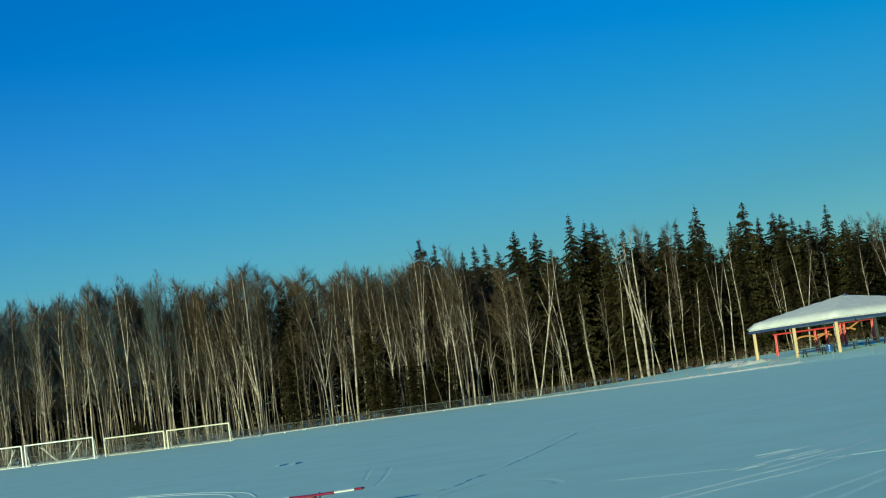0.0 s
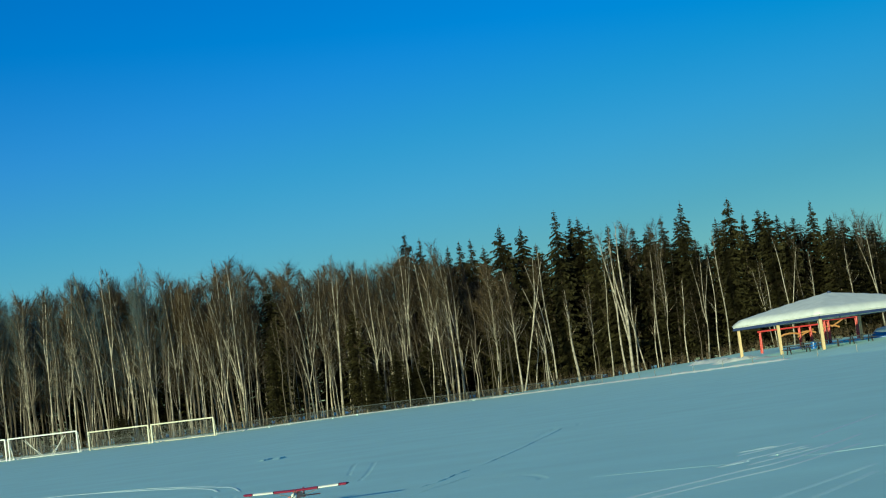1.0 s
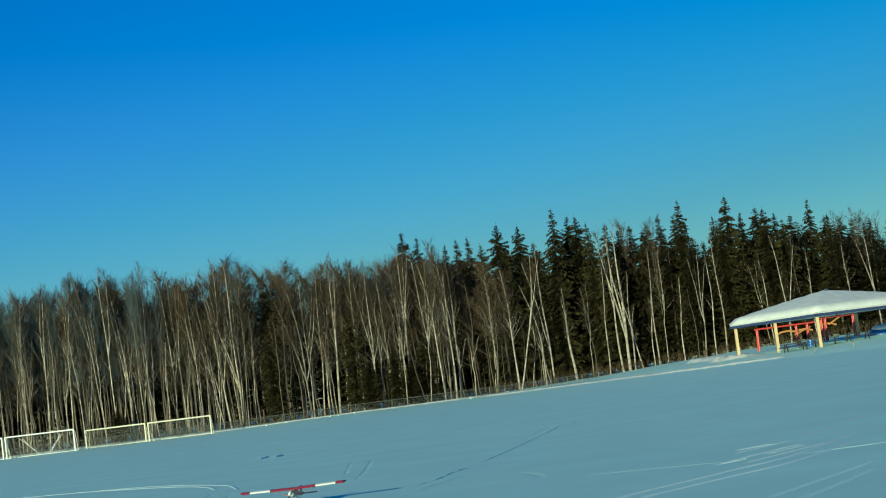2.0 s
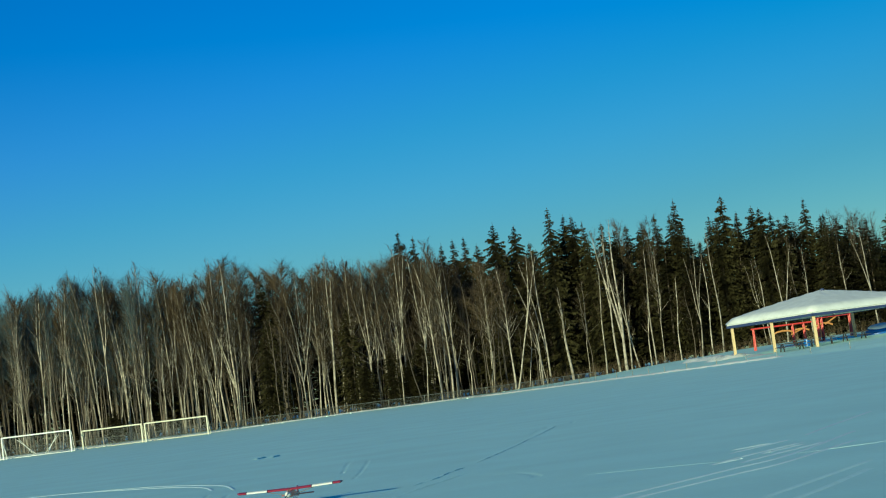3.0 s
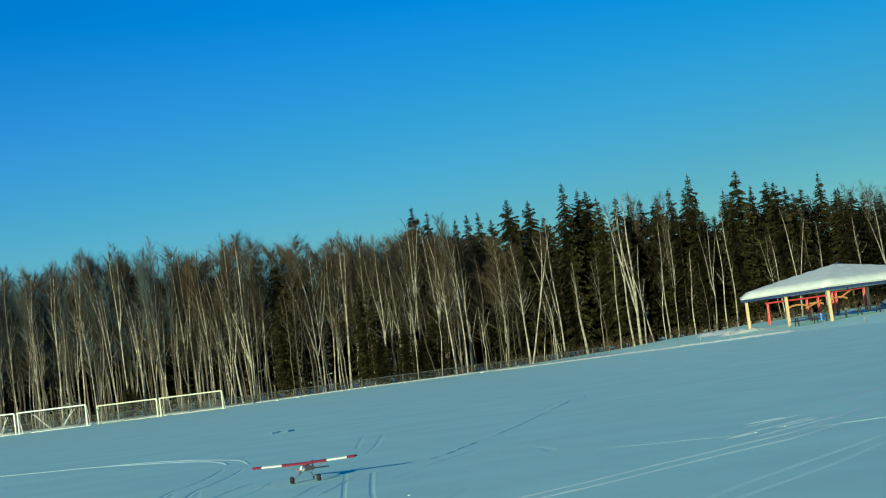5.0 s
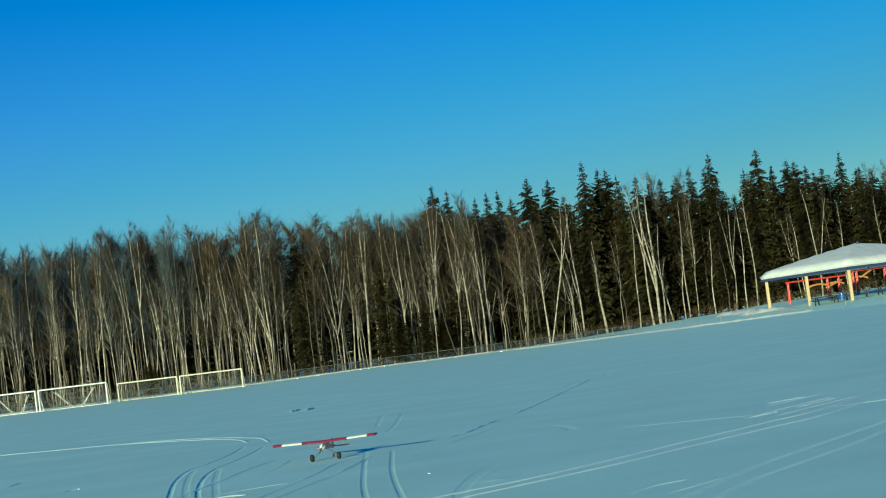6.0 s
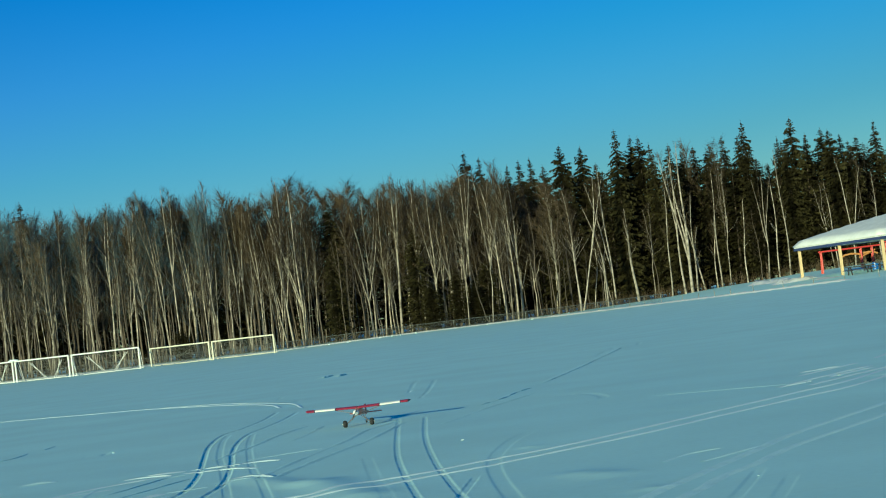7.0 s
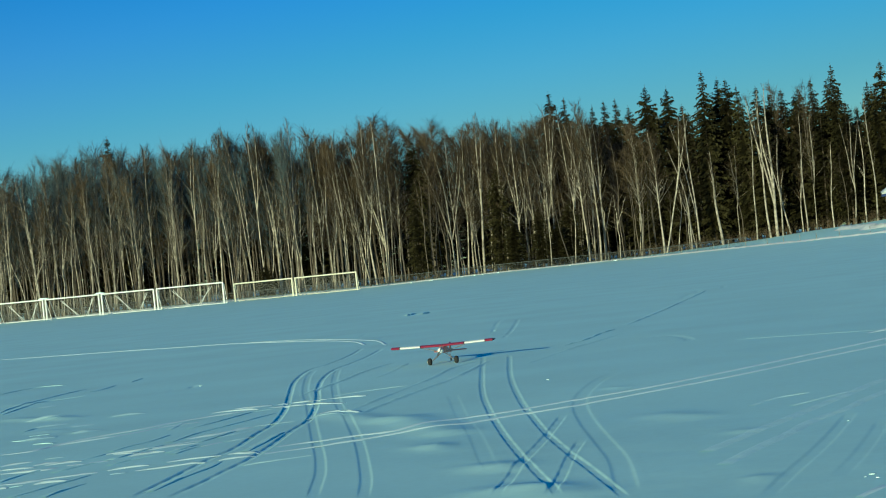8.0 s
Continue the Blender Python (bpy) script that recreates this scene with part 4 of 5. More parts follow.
def roof_layer(bm, zlow, ztop, scale, thick, sag=0.0, n=14):
    """A four-sided hipped layer of a given thickness, rounded over its edge when it sags."""
    up, low = [], []
    for i in range(n + 1):
        r = i / n
        for k in range(4):
            for j in range(n):
                p = corner[k].lerp(corner[(k + 1) % 4], j / n)
                q = PAV.lerp(p, r * scale)
                edge = max(0, (r - 0.9) / 0.1)
                z = ztop + (zlow - ztop) * r + thick * (1 - sag * edge ** 2.5) + (0.10 * math.sin(5 * q.x + q.y) * 0.3 * (1 - edge) if sag else 0) + (0.06 * math.sin(math.pi * r) if sag else 0)
                up.append(bm.verts.new(local(Vector((q.x, q.y, z)))))
                if i == n:
                    low.append(bm.verts.new(local(Vector((q.x, q.y, zlow)))))
    m = 4 * n
    for i in range(n):
        for a in range(m):
            b = (a + 1) % m
            if i:
                bm.faces.new((up[i * m + a], up[i * m + b], up[(i + 1) * m + b], up[(i + 1) * m + a]))
            else:
                bm.faces.new((up[m + a], up[m + b], up[0]))
    for a in range(m):
        b = (a + 1) % m
        bm.faces.new((up[n * m + a], up[n * m + b], low[b], low[a]))
    loose = [v for v in bm.verts if not v.link_faces]
    for v in loose:
        bm.verts.remove(v)
    return bm


part("roof_deck", roof_layer(bmesh.new(), EAVE, TOP - 0.3, 1.0, 0.12), SOFFIT, pavilion)
part("snow_blanket", roof_layer(bmesh.new(), EAVE + 0.14, TOP - 0.22, 1.01, 0.42, sag=0.75), SUNLIT_SNOW, pavilion, "thick rounded blanket of snow", smooth=True)
for k in range(4):
    p, q = local(corner[k]), local(corner[(k + 1) % 4])
    d = (q - p)
    m = Matrix.Translation((p + q) / 2 + Vector((0, 0, EAVE - 0.06))) @ Matrix.Rotation(math.atan2(d.y, d.x), 4, "Z")
    part("fascia", box(bmesh.new(), (0, 0, -0.04), (d.length + 0.10, 0.10, 0.24), m), FASCIA, pavilion)
    bm = bmesh.new()
    box(bm, (0, 0, -0.18), (d.length * 0.9, 0.12, 0.18), Matrix.Translation(((p + q) / 2) * 1.0 * 0.92 + Vector((0, 0, (EAVE - base_z) * 0.0 + 0))) @ Matrix.Translation(Vector((0, 0, EAVE - 0.0))) @ Matrix.Rotation(math.atan2(d.y, d.x), 4, "Z"))
    part("beam", bm, SOFFIT, pavilion, "pale grey beam under the eave")
for g in [PAV.lerp(q, 0.95) for q in (corner[0], corner[0].lerp(corner[1], 0.5), corner[1], corner[2])] + [Vector((40.7, 173.0, 0))]:
    bm = bmesh.new()
    a = local(Vector((g.x, g.y, gz(g.x, g.y))))
    box(bm, (a.x, a.y, (a.z - 0.3 + EAVE - base_z) / 2), (0.27, 0.27, EAVE - base_z - a.z + 0.3), Matrix(), 0.02)
    part("post", bm, YELLOW, pavilion)
bm = bmesh.new()
bmesh.ops.create_cone(bm, cap_ends=True, segments=10, radius1=0.2, radius2=0.15, depth=0.3, matrix=Matrix.Translation((0.1, -0.4, TOP + 0.12 - base_z)))
part("roof_vent", bm, FASCIA, pavilion)


def picnic_table(x, y, turn):
    t = thing("picnic_table", (x, y, gz(x, y)), "dark wooden picnic table with benches under the pavilion roof", "table", "picnic tables", turn)
    t.scale = (1.35, 1.1, 0.9)
    for o in (-0.3, -0.1, 0.1, 0.3):
        part("board", box(bmesh.new(), (0, o, 0.74), (1.85, 0.185, 0.09), None, 0.006), TABLE, t)
    for o in (-0.72, 0.72):
        part("bench", box(bmesh.new(), (0, o, 0.44), (1.85, 0.26, 0.07), None, 0.006), TABLE, t)
    for s in (-0.65, 0.65):
        part("cross_bar", box(bmesh.new(), (s, 0, 0.40), (0.05, 1.5, 0.09)), TABLE, t)
        for o in (-1, 1):
            bm = bmesh.new()
            bar(bm, (s, o * 0.55, -0.02), (s, o * 0.2, 0.72), 0.05, 4)
            part("leg", bm, TABLE, t)
    return t


picnic_table(31.35, 157.6, 6)
picnic_table(34.6, 160.2, -8)
picnic_table(38.0, 162.0, 6)
picnic_table(34.5, 166.5, -20)
for x, y in ((34.2, 164.6),):
    t = thing("litter_barrel", (x, y, gz(x, y)), "blue plastic litter barrel under the pavilion", "barrel")
    bm = bmesh.new()
    tube(bm, [(0, 0, -0.02), (0, 0, 0.05), (0, 0, 0.3), (0, 0, 0.32), (0, 0, 0.34), (0, 0, 0.6), (0, 0, 0.62), (0, 0, 0.64), (0, 0, 0.9)], [0.22, 0.25, 0.25, 0.265, 0.25, 0.25, 0.265, 0.25, 0.24], 20)
    part("drum", bm, BLUE, t)
    bm = bmesh.new()
    tube(bm, [(0, 0, 0.9), (0, 0, 0.95), (0, 0, 1.02)], [0.265, 0.265, 0.1], 20)
    part("lid", bm, BLUE, t)
    t.scale = (1.1, 1.1, 0.68)

# ---- playground behind the pavilion ----
py = 183.0


def climbing_frame(x0, x1, height, label, posts, arches, slants=()):
    """A red frame of paired posts and rails that carries yellow bars."""
    g = thing("climbing_frame", ((x0 + x1) / 2, py, gz((x0 + x1) / 2, py)), label, "playground frame")
    w = (x1 - x0) / 2
    for x in posts:
        for y in (-0.3, 0.3):
            bm = bmesh.new()
            tube(bm, [(x * 1.02, y * 1.4, -0.25), (x, y, height * 0.6), (x, y, height)], [0.085, 0.08, 0.08], 8)
            part("post", bm, RED, g)
    for y in (-0.3, 0.3):
        bm = bmesh.new()
        bar(bm, (-w - 0.1, y, height), (w + 0.1, y, height), 0.085, 8)
        part("top_rail", bm, RED, g)
    for x, half in arches:
        bm = bmesh.new()
        tube(bm, [(x - half, 0.2, height * 0.60), (x - half * 0.5, 0.1, height * 0.71), (x, 0, height * 0.74), (x + half * 0.5, -0.1, height * 0.72), (x + half, -0.2, height * 0.63)], 0.10, 8)
        part("arched_bar", bm, AMBER, g, "yellow arched climbing bar")
    for x, z, xe, ze in slants:
        bm = bmesh.new()
        bar(bm, (x, -0.1, z), (xe, -0.1, ze), 0.09, 8)
        part("slanting_bar", bm, AMBER, g, "yellow slanting climbing bar")
    return g


climbing_frame(32.6, 38.6, 2.15, "red steel climbing frame with yellow arched bars in the snow", (-2.9, 1.15, 2.3), ((0.1, 1.1), (1.9, 0.9)), ((0.9, 1.1, 2.6, 1.75),))
climbing_frame(39.2, 42.8, 2.35, "taller red steel play frame with a yellow bar", (-1.6, -1.2, 1.7), ((-1.0, 0.9),), ((-0.9, 1.6, 0.4, 2.3),))
covered = thing("covered_boat", (43.0, 172.0, gz(43.0, 172.0)), "blue tarpaulin over a low heap with snow on top", "tarpaulin")
bm = bmesh.new()
bmesh.ops.create_uvsphere(bm, u_segments=20, v_segments=10, radius=1.0)
for v in bm.verts:
    v.co = Vector((v.co.x * 1.6, v.co.y * 0.9, max(v.co.z, -0.25) * 0.95 + 0.08 * math.sin(7 * v.co.x + 3 * v.co.z)))
part("tarpaulin", bm, BLUE, covered, smooth=True)
bm = bmesh.new()
bmesh.ops.create_uvsphere(bm, u_segments=20, v_segments=8, radius=1.0)
for v in bm.verts:
    v.co = Vector((v.co.x * 1.3, v.co.y * 0.85, 0.52 + max(v.co.z, -0.1) * 0.5 + 0.03 * math.sin(5 * v.co.x)))
part("snow_cap", bm, SUNLIT_SNOW, covered, "snow lying on the tarpaulin", smooth=True)
# heaps of trodden snow on the rise
for i, line in enumerate(([(26.2, 187.0), (27.2, 181.0), (28.0, 176.0)], [(26.2, 172.0), (27.6, 169.6), (29.8, 169.6)], [(26.0, 169.8), (27.6, 167.4), (29.4, 168.2)], [(28.5, 161.6), (29.4, 158.6)])):
    heap = part("snow_heap", ridge(line, 1.0, 0.26, step=0.25, ragged=0.6, gaps=0.15, seed=210 + i), SUNLIT_SNOW, smooth=True)
    tagged(heap, "low heap of trodden snow beside the pavilion", "snow heap", "snow heaps")

# ---- model aeroplane ----
plane = thing("model_aeroplane", (-2.81, 31.28, gz(-2.81, 31.28)), "red and white high-wing model aeroplane with black balloon wheels", "model aeroplane", turn=-5)
WING_Z, CHORD = 0.315, 0.27


def aerofoil(x0, x1, chord0, chord1, z0, z1, y0=0.0):
    """A wing panel from x0 to x1 with a rounded nose and a thin tail."""
    prof = [(0.0, 0.0), (0.03, 0.055), (0.15, 0.10), (0.35, 0.115), (0.7, 0.06), (1.0, 0.004), (0.7, -0.015), (0.3, -0.03), (0.08, -0.03)]
    bm = bmesh.new()
    ends = []
    for x, c, z in ((x0, chord0, z0), (x1, chord1, z1)):
        ends.append([bm.verts.new((x, y0 - c * 0.35 + u * c, z + h * c * 1.15)) for u, h in prof])
    n = len(prof)
    for i in range(n):
        bm.faces.new((ends[0][i], ends[0][(i + 1) % n], ends[1][(i + 1) % n], ends[1][i]))
    bm.faces.new(ends[0][::-1])
    bm.faces.new(ends[1])
    return bm


for s in (-1, 1):
    for name, a0, a1, mat in (("wing_panel", 0.0, 0.385, FILM_RED), ("trim_band", 0.385, 0.40, FILM_DARK), ("wing_panel", 0.40, 0.76, FILM_WHITE), ("trim_band", 0.76, 0.775, FILM_DARK), ("wing_tip", 0.775, 0.90, FILM_RED)):
        part(name, aerofoil(s * a0, s * a1, CHORD, CHORD, WING_Z + 0.02 * a0, WING_Z + 0.02 * a1), mat, plane, smooth=False)
    part("wing_tip", aerofoil(s * 0.90, s * 0.935, CHORD, CHORD * 0.45, WING_Z + 0.018, WING_Z + 0.03), FILM_RED if s < 0 else FILM_DARK, plane)
# fuselage, widest at the cabin and slim at the tail
bm = bmesh.new()
rings = []
for y, w, zc, h in ((-0.27, 0.036, 0.245, 0.04), (-0.20, 0.043, 0.245, 0.052), (-0.08, 0.05, 0.255, 0.068), (0.12, 0.048, 0.255, 0.068), (0.35, 0.034, 0.23, 0.045), (0.75, 0.015, 0.18, 0.025)):
    rings.append([bm.verts.new((math.copysign(abs(math.cos(t)) ** 0.5, math.cos(t)) * w, y, zc + math.copysign(abs(math.sin(t)) ** 0.5, math.sin(t)) * h)) for t in [k * math.pi / 6 + 0.26 for k in range(12)]])
for r, q in zip(rings, rings[1:]):
    for k in range(12):
        bm.faces.new((r[k], r[(k + 1) % 12], q[(k + 1) % 12], q[k]))
bm.faces.new(rings[0])
bm.faces.new(rings[-1][::-1])
part("fuselage", bm, ORANGE, plane)
bm = bmesh.new()
tube(bm, [(0, -0.26, 0.25), (0, -0.31, 0.25), (0, -0.345, 0.25), (0, -0.36, 0.25)], [0.052, 0.05, 0.036, 0.012], 14)
part("cowl", bm, FILM_WHITE, plane, "rounded white engine cowl", smooth=True)
bm = bmesh.new()
tube(bm, [(0, -0.355, 0.25), (0, -0.375, 0.25), (0, -0.40, 0.25)], [0.02, 0.018, 0.004], 10)
part("spinner", bm, FILM_WHITE, plane)
for s in (-1, 1):
    bm = bmesh.new()
    tube(bm, [(0, -0.37, 0.25), (s * 0.035, -0.372, 0.25 + s * 0.05), (s * 0.055, -0.37, 0.25 + s * 0.115)], [0.006, 0.012, 0.005], 6)
    part("propeller_blade", bm, FILM_DARK, plane)
part("tailplane", aerofoil(-0.29, 0.29, 0.13, 0.13, 0.185, 0.185, 0.72), ORANGE, plane)
bm = bmesh.new()
box(bm, (0, 0.74, 0.26), (0.012, 0.15, 0.16), None, 0.004)
part("fin", bm, FILM_RED, plane)
for s in (-1, 1):
    bm = bmesh.new()
    tube(bm, [(s * 0.05, -0.10, 0.19), (s * 0.16, -0.13, 0.10), (s * 0.205, -0.13, 0.062), (s * 0.255, -0.13, 0.062)], 0.007, 6)
    part("landing_leg", bm, WIRE, plane)
    bm = bmesh.new()
    bar(bm, (s * 0.05, 0.06, 0.19), (s * 0.20, -0.12, 0.064), 0.005)
    part("brace_wire", bm, WIRE, plane)
    wheel = bmesh.new()
    tube(wheel, [(s * 0.20, -0.13, 0.062), (s * 0.205, -0.13, 0.062), (s * 0.22, -0.13, 0.062), (s * 0.25, -0.13, 0.062), (s * 0.27, -0.13, 0.062), (s * 0.277, -0.13, 0.062)], [0.03, 0.05, 0.063, 0.063, 0.05, 0.03], 16)
    wheel = part("wheel", wheel, RUBBER, plane, "fat black balloon tyre", smooth=True)
    bm = bmesh.new()
    tube(bm, [(s * 0.276, -0.13, 0.062), (s * 0.282, -0.13, 0.062)], 0.02, 10)
    part("hub", bm, FILM_WHITE, wheel)
    bm = bmesh.new()
    bar(bm, (s * 0.06, 0.0, 0.22), (s * 0.42, 0.0, WING_Z + 0.0), 0.006)
    part("wing_strut", bm, WIRE, plane)
bm = bmesh.new()
tube(bm, [(0, 0.66, 0.15), (0, 0.70, 0.03)], 0.005, 6)
part("tail_leg", bm, WIRE, plane)
bm = bmesh.new()
tube(bm, [(-0.012, 0.70, 0.028), (0.012, 0.70, 0.028)], 0.026, 12)
part("tail_wheel", bm, RUBBER, plane)

# ---- tracks in the snow ----
SKI = dict(width=0.034, rim=0.0065, ragged=0.5, label="long thin white ski track across the snow field")
FAINT = dict(mat=BROKEN, width=0.035, rim=0.003, ragged=0.7, label="faint pale scrape on the snow crust")
ROUGH = dict(SKI, width=0.038, rim=0.010, ragged=0.9, gaps=0.5, label="broken white line of disturbed snow")
SCUFF = dict(width=0.045, rim=0.013, ragged=0.9, gaps=0.3, label="rough streak of broken white snow")
# thin cuts across the crust
CUT = dict(mat=SNOW, width=0.019, rim=0.009, ragged=0.7, gaps=0.35, lee=True, label="sharp narrow edge of snow beside a thin cut")
track([(-2.11, 31.4), (-2.56, 29.69), (-2.73, 27.28), (-2.93, 25.83), (-3.1, 24.42), (-3.25, 23.15), (-3.33, 22.33)], seed=130, **CUT)
track([(-2.02, 30.7), (-2.34, 26.86), (-2.67, 24.87), (-2.86, 23.66), (-3.03, 22.57), (-3.11, 21.78), (-3.31, 21.69)], seed=131, **CUT)
track([(-4.01, 33.2), (-4.28, 31.1), (-4.39, 29.09), (-4.54, 27.59), (-4.65, 26.63)], seed=132, **CUT)
track([(-3.64, 32.6), (-3.69, 30.4), (-3.8, 29.17)], seed=133, **CUT)
track([(-0.71, 33.3), (-0.28, 34.8), (-0.03, 36.4), (0.32, 37.9)], seed=134, **dict(CUT, gaps=1.5, rim=0.012))
track([(0.28, 35.4), (-0.18, 33.5), (-0.69, 31.7), (-1.29, 28.71)], seed=135, **dict(CUT, gaps=1.5, rim=0.012))
track([(0.6, 39.6), (1.81, 47.1), (3.66, 59.4)], seed=146, **dict(CUT, gaps=2.5, width=0.03, rim=0.009))
for i, pts in enumerate(([(-7.2, 67.4), (-7.02, 69.2)], [(-6.58, 67.0), (-6.42, 68.6)])):
    track(pts, seed=190 + i, **dict(CUT, gaps=0.0, width=0.07, rim=0.035, label="shaded edge of a lone footprint in the snow"))
# the sweep of the loop
track([(-22.11, 64.3), (-19.18, 61.7), (-16.48, 59.4), (-13.99, 57.2), (-11.69, 55.2), (-9.29, 51.8), (-7.96, 49.7), (-7.05, 47.9), (-6.27, 45.7), (-5.76, 43.3)], seed=50, **dict(SKI, width=0.05, rim=0.012))
track([(-11.21, 54.6), (-9.92, 53.4), (-8.6, 51.7), (-7.24, 49.2), (-6.32, 47.0), (-5.66, 45.1), (-5.08, 42.0)], seed=51, **dict(SKI, width=0.045, rim=0.010))
# the bundle on the left: broken white snow, then the thin dark cuts
for i, (style, pts) in enumerate((
        (SKI, [(-7.39, 20.95), (-7.04, 20.95), (-6.85, 21.46), (-6.57, 21.73), (-6.28, 22.0), (-6.01, 22.38), (-5.76, 22.86), (-5.38, 23.01)]),
        (SKI, [(-6.93, 21.6), (-6.77, 21.91), (-6.51, 22.28), (-6.11, 22.76), (-5.86, 23.26), (-5.57, 23.68), (-5.24, 24.0), (-4.99, 24.32)]),
        (SCUFF, [(-5.55, 24.5), (-5.2, 24.55), (-4.83, 24.32)]),
        (SCUFF, [(-5.29, 24.92), (-5.02, 24.89), (-4.75, 24.87)]),
        (SCUFF, [(-4.66, 24.95), (-4.51, 24.86)]),
        (SCUFF, [(-4.5, 24.95), (-4.29, 24.89), (-4.14, 25.0), (-3.98, 25.0)]),
        (ROUGH, [(-4.03, 25.06), (-3.73, 25.0), (-3.4, 24.88)]),
        (SCUFF, [(-4.69, 24.43), (-4.43, 24.32), (-4.19, 24.32)]),
        (ROUGH, [(-4.24, 24.37), (-3.94, 24.21), (-3.58, 23.88)]),
        (ROUGH, [(-6.84, 19.33), (-6.55, 19.57)]),
        (SCUFF, [(-6.68, 18.84), (-6.49, 18.84), (-6.28, 18.83)]),
        (ROUGH, [(-6.54, 18.45), (-6.28, 18.38), (-6.03, 18.39), (-5.95, 18.52)]),
        (SCUFF, [(-6.2, 18.92), (-6.03, 18.99), (-5.81, 19.02)]),
        (SCUFF, [(-5.86, 18.65), (-5.63, 18.62)]),
        (ROUGH, [(-6.37, 19.05), (-6.11, 19.16)]),
        (SCUFF, [(-5.64, 18.72), (-5.43, 18.71)]),
        (ROUGH, [(-5.68, 19.56), (-5.42, 19.56), (-5.15, 19.78), (-4.94, 20.01), (-4.72, 20.11)]),
        (SCUFF, [(-5.55, 19.45), (-5.28, 19.32)]),
        (SCUFF, [(-5.29, 19.01), (-5.12, 19.14), (-4.93, 19.19)]),
        (ROUGH, [(-5.21, 19.55), (-5.0, 19.71), (-4.71, 19.86)]),
        (FAINT, [(-6.44, 19.7), (-6.25, 19.76)]),
        (ROUGH, [(-4.99, 20.47), (-4.75, 20.63), (-4.49, 21.05), (-4.36, 21.26)]),
        (FAINT, [(-4.57, 20.28), (-4.4, 20.56), (-4.24, 20.87)]),
        (ROUGH, [(-4.85, 19.35), (-4.6, 19.35), (-4.39, 19.63)]),
        (FAINT, [(-4.34, 19.64), (-4.08, 19.94)]),
        (FAINT, [(-4.35, 21.39), (-4.09, 21.47), (-3.89, 21.56)]),
        (SCUFF, [(-6.15, 17.29), (-5.9, 17.24), (-5.75, 17.38)]),
        (SKI, [(-5.78, 17.41), (-5.51, 17.48), (-5.24, 17.59)]),
        (SKI, [(-5.16, 17.66), (-4.95, 17.78), (-4.76, 17.82)]),
        (SKI, [(-4.61, 17.94), (-4.37, 18.03), (-4.07, 18.09)]),
        (ROUGH, [(-3.99, 18.18), (-3.65, 17.98)]),
        (SCUFF, [(-6.04, 16.96), (-5.94, 16.93)]),
        (SCUFF, [(-5.72, 17.02), (-5.56, 17.08), (-5.38, 17.07)]),
        (SKI, [(-4.79, 17.37), (-4.46, 17.44), (-4.26, 17.56), (-4.1, 17.52)]),
        (FAINT, [(-5.02, 17.28), (-4.87, 17.3)]),
        (SKI, [(-4.0, 17.59), (-3.82, 17.68), (-3.64, 17.73)]),
        (FAINT, [(-3.6, 16.84), (-3.35, 17.01), (-2.99, 17.18)]),
        (FAINT, [(-3.77, 21.65), (-3.61, 22.01), (-3.31, 21.92)]),
        (FAINT, [(-5.6, 22.19), (-5.62, 22.64), (-5.65, 23.21)]))):
    track(pts, seed=100 + i, **dict(style, rim=min(style["rim"] * 1.5, 0.0105), width=style["width"] * 1.25, gaps=0.35))
for i, pts in enumerate((
        [(-5.7, 19.85), (-5.6, 20.23), (-5.45, 20.71), (-5.38, 21.3)],
        [(-5.29, 22.03), (-5.15, 22.47), (-4.99, 23.16), (-4.83, 23.89), (-4.63, 24.1)],
        [(-5.11, 20.28), (-5.0, 21.13), (-4.79, 21.82), (-4.58, 22.57), (-4.4, 23.26)],
        [(-5.47, 18.79), (-5.38, 18.93), (-5.32, 19.3)],
        [(-5.84, 19.09), (-5.73, 19.38), (-5.68, 19.61)],
        [(-5.29, 19.39), (-5.2, 19.71), (-5.13, 19.99)],
        [(-5.27, 18.18), (-5.11, 18.6), (-4.96, 18.89)],
        [(-4.84, 19.0), (-4.73, 19.25), (-4.65, 19.57)],
        [(-4.69, 19.9), (-4.57, 20.4), (-4.49, 20.91)],
        [(-4.71, 18.73), (-4.61, 19.25), (-4.49, 19.48)],
        [(-6.23, 17.52), (-6.17, 18.07), (-6.02, 18.48)],
        [(-5.79, 18.01), (-5.62, 18.46), (-5.54, 18.64)],
        [(-5.61, 16.03), (-5.51, 16.38), (-5.41, 16.75), (-5.32, 17.03), (-5.25, 17.37)],
        [(-5.21, 15.75), (-5.17, 16.14), (-5.08, 16.6)],
        [(-4.11, 15.36), (-4.05, 16.16), (-3.94, 16.89), (-3.93, 17.43)],
        [(-3.82, 18.29), (-3.79, 19.08), (-3.77, 20.16)],
        [(-5.94, 16.93), (-5.83, 17.02)],
        [(-7.34, 22.09), (-7.04, 21.96)],
        [(-8.52, 26.49), (-8.38, 26.71)],
        [(-8.27, 24.55), (-8.21, 24.97)],
        [(-7.87, 23.56), (-7.6, 23.6)],
        [(-7.9, 22.94), (-7.67, 22.8)],
        [(-10.37, 29.72), (-10.52, 30.8), (-10.58, 32.3), (-10.54, 33.9), (-10.44, 35.2)],
        [(-10.13, 29.14), (-10.25, 30.6), (-10.3, 31.4), (-10.16, 32.0), (-9.69, 32.6)],
        [(-12.69, 36.5), (-12.53, 37.6), (-12.3, 38.2), (-11.76, 38.0)],
        [(-9.81, 36.4), (-9.83, 37.4)],
        [(-10.02, 33.7), (-9.87, 34.3), (-9.91, 35.5)])):
    track(pts, seed=150 + i, **dict(CUT, gaps=0.0, width=0.021, rim=0.0065))
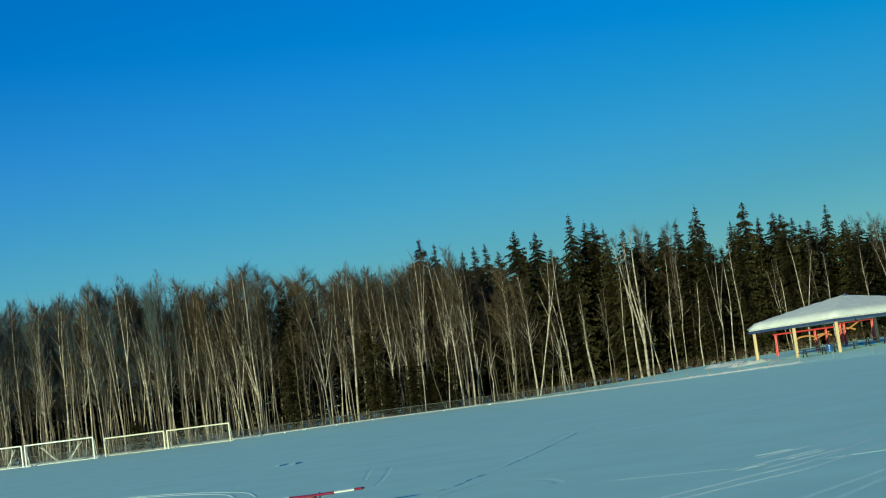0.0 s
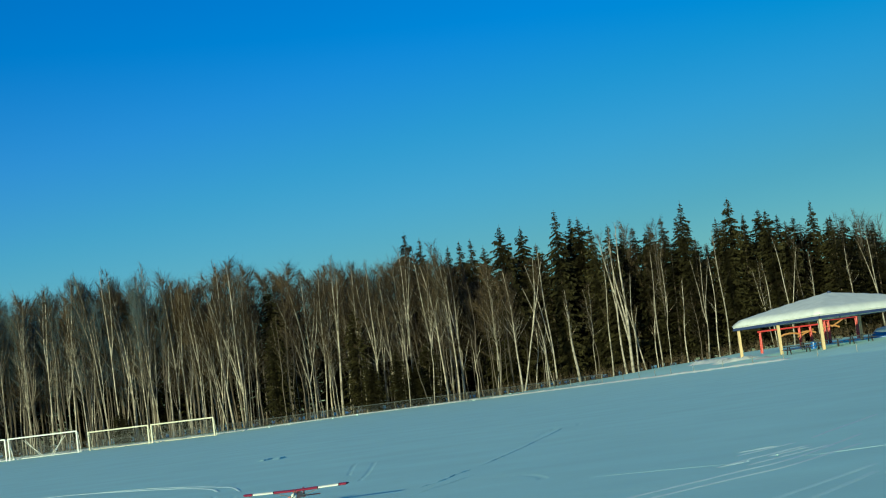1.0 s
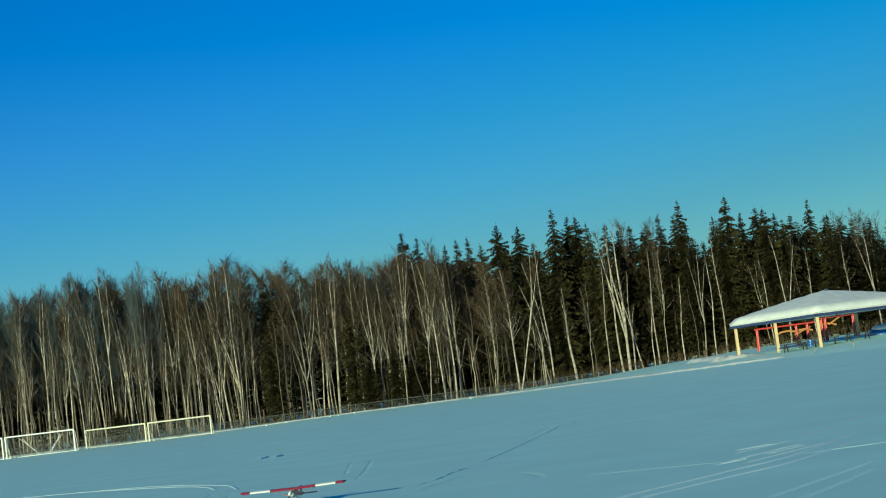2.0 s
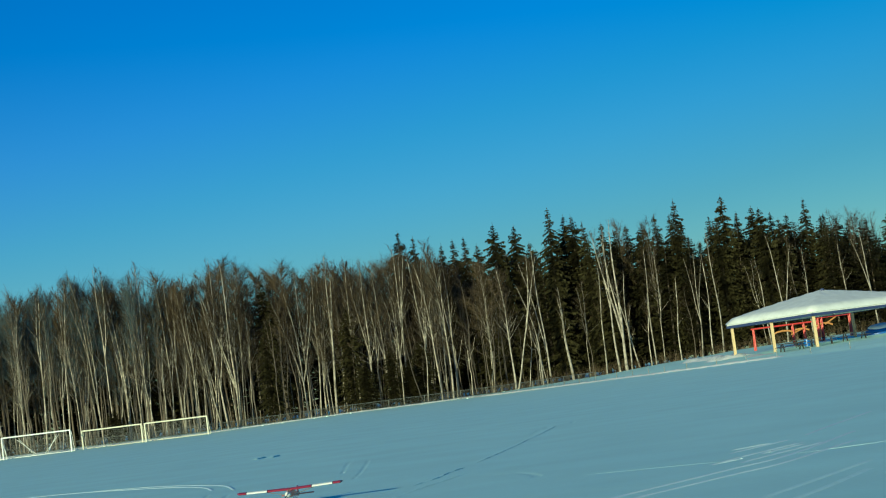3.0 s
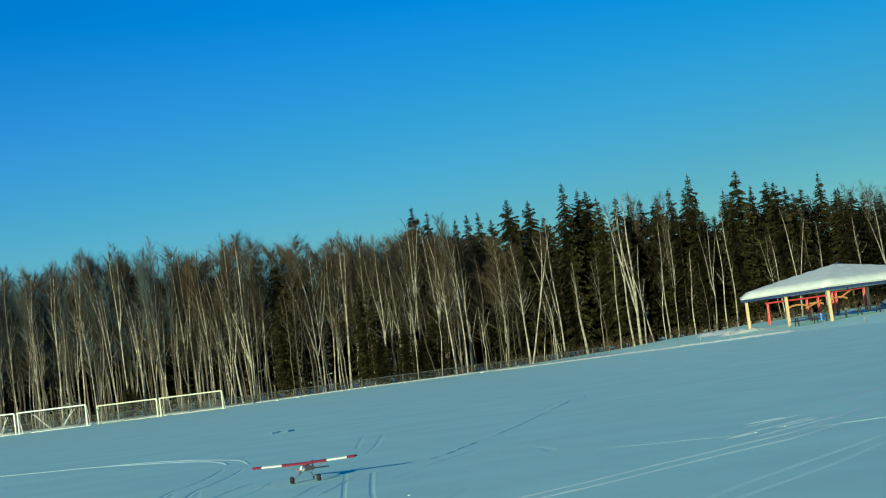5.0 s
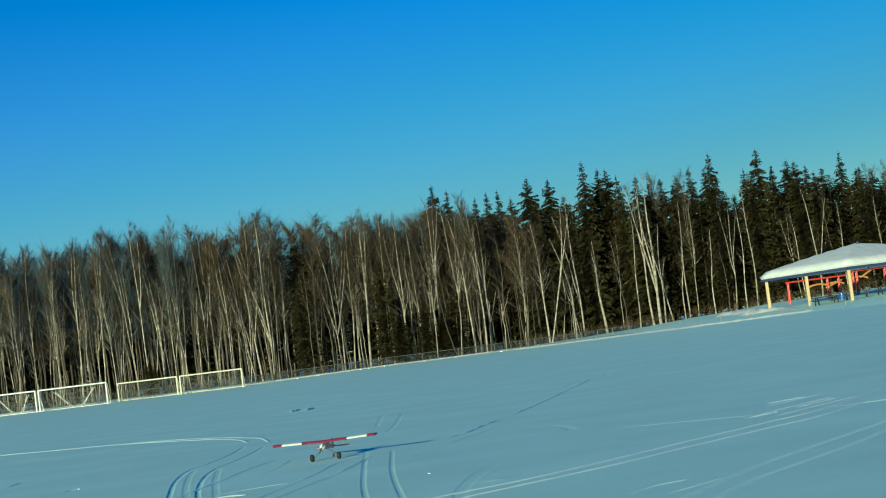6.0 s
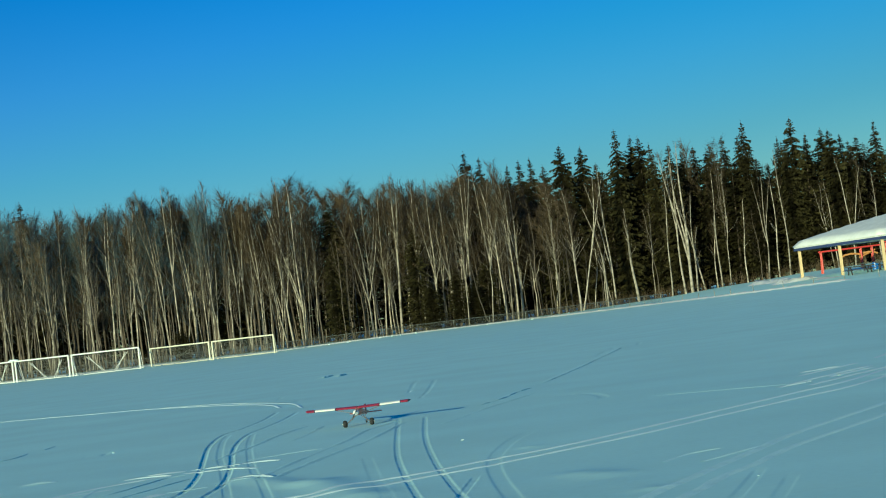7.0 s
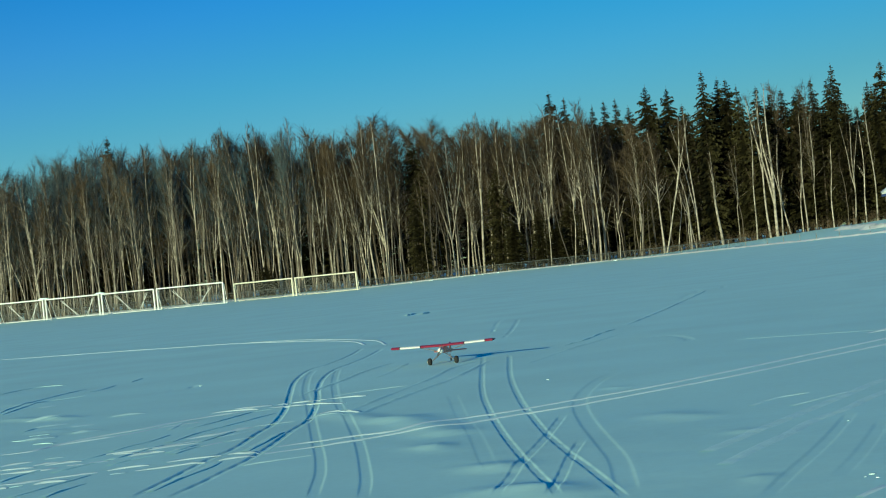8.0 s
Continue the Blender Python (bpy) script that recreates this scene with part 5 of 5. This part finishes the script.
# the two long ski tracks
track([(7.31, 32.18), (5.2, 27.61), (4.02, 26.02), (2.78, 24.38), (1.59, 22.75), (0.46, 21.4), (-0.54, 20.58), (-1.17, 19.97), (-1.79, 19.6), (-2.34, 18.9), (-2.7, 18.83), (-3.1, 18.62), (-3.33, 18.56), (-3.56, 18.44)], seed=7, **dict(SKI, width=0.056, ragged=0.4, rim=0.0085))
track([(6.66, 29.4), (4.91, 26.15), (3.83, 24.84), (2.65, 23.34), (1.51, 21.84), (0.44, 20.75), (-0.53, 19.83), (-1.15, 19.39), (-1.73, 18.84), (-2.31, 18.57), (-2.58, 18.37), (-3.01, 18.06), (-3.28, 17.93), (-3.57, 17.82)], seed=8, **dict(SKI, width=0.056, ragged=0.4, rim=0.0085))
track([(-3.72, 22.28), (-3.46, 22.47), (-3.08, 21.83)], seed=120, **SCUFF)
track([(-3.98, 25.6), (-3.53, 25.97), (-2.97, 26.21)], seed=121, **FAINT)
track([(5.65, 24.23), (4.49, 22.17), (2.93, 19.38), (2.32, 18.02), (1.93, 17.16), (1.5, 16.19), (1.18, 15.49), (0.89, 14.85), (0.67, 14.34)], seed=23, **dict(FAINT, width=0.075, rim=0.009, ragged=0.5))
track([(5.31, 22.82), (4.12, 20.43), (2.68, 17.92), (2.12, 16.65), (1.71, 15.87), (1.43, 15.11), (1.07, 14.27), (0.74, 13.42)], seed=24, **dict(FAINT, width=0.07, rim=0.007, ragged=0.5))
track([(1.35, 17.83), (1.63, 18.37), (2.0, 18.63)], seed=25, **dict(FAINT, rim=0.004))
track([(1.69, 17.43), (2.02, 17.84), (2.36, 18.32)], seed=26, **dict(FAINT, rim=0.004))
track([(1.41, 11.21), (1.63, 11.58)], seed=31, **SKI)
for i, pts in enumerate(([(-8.89, 26.6), (-8.33, 27.11)], [(-7.18, 23.28), (-6.85, 23.47)], [(-7.36, 25.89), (-6.87, 25.99)], [(-7.76, 22.89), (-7.32, 22.98)], [(-9.78, 29.92), (-9.55, 30.33)], [(-8.3, 25.2), (-7.9, 25.4)], [(-7.6, 24.6), (-7.3, 24.7)])):
    track(pts, seed=70 + i, **dict(FAINT, width=0.12, rim=0.008))
# pale scrapes further out
for i, pts in enumerate(([(4.7, 30.1), (6.1, 32.1)], [(4.2, 28.0), (6.1, 30.8)], [(4.9, 31.1), (5.7, 31.7)], [(4.4, 27.2), (6.4, 30.2)], [(4.0, 27.6), (4.6, 28.2)], [(5.0, 28.8), (6.0, 30.2)], [(6.6, 33.0), (9.4, 39.5)])):
    track(pts, seed=40 + i, **dict(SKI, width=0.045, rim=0.011, ragged=0.7))
track([(2.2, 29.6), (4.5, 28.0)], seed=47, **dict(FAINT, mat=SNOW, rim=0.0012))
track([(5.4, 27.8), (6.5, 28.0), (8.5, 28.6)], seed=48, **dict(FAINT, rim=0.005))
for i, (x, y, s) in enumerate(((-7.36, 31.96, 0.06), (-7.08, 68.47, 0.06), (-6.48, 67.95, 0.05), (-0.83, 24.41, 0.05), (1.64, 12.15, 0.04), (1.65, 11.97, 0.03),
                              (1.58, 12.05, 0.02), (1.98, 15.59, 0.02), (1.2, 15.43, 0.03), (-2.6, 44.0, 0.04), (4.6, 28.3, 0.05), (5.2, 29.0, 0.06))):
    clump("snow_lump", (x, y), (s * 0.55, s * 0.5, s * 0.15), 60 + i, "small lump of broken snow lying on the field", "snow lump", group="snow lumps")
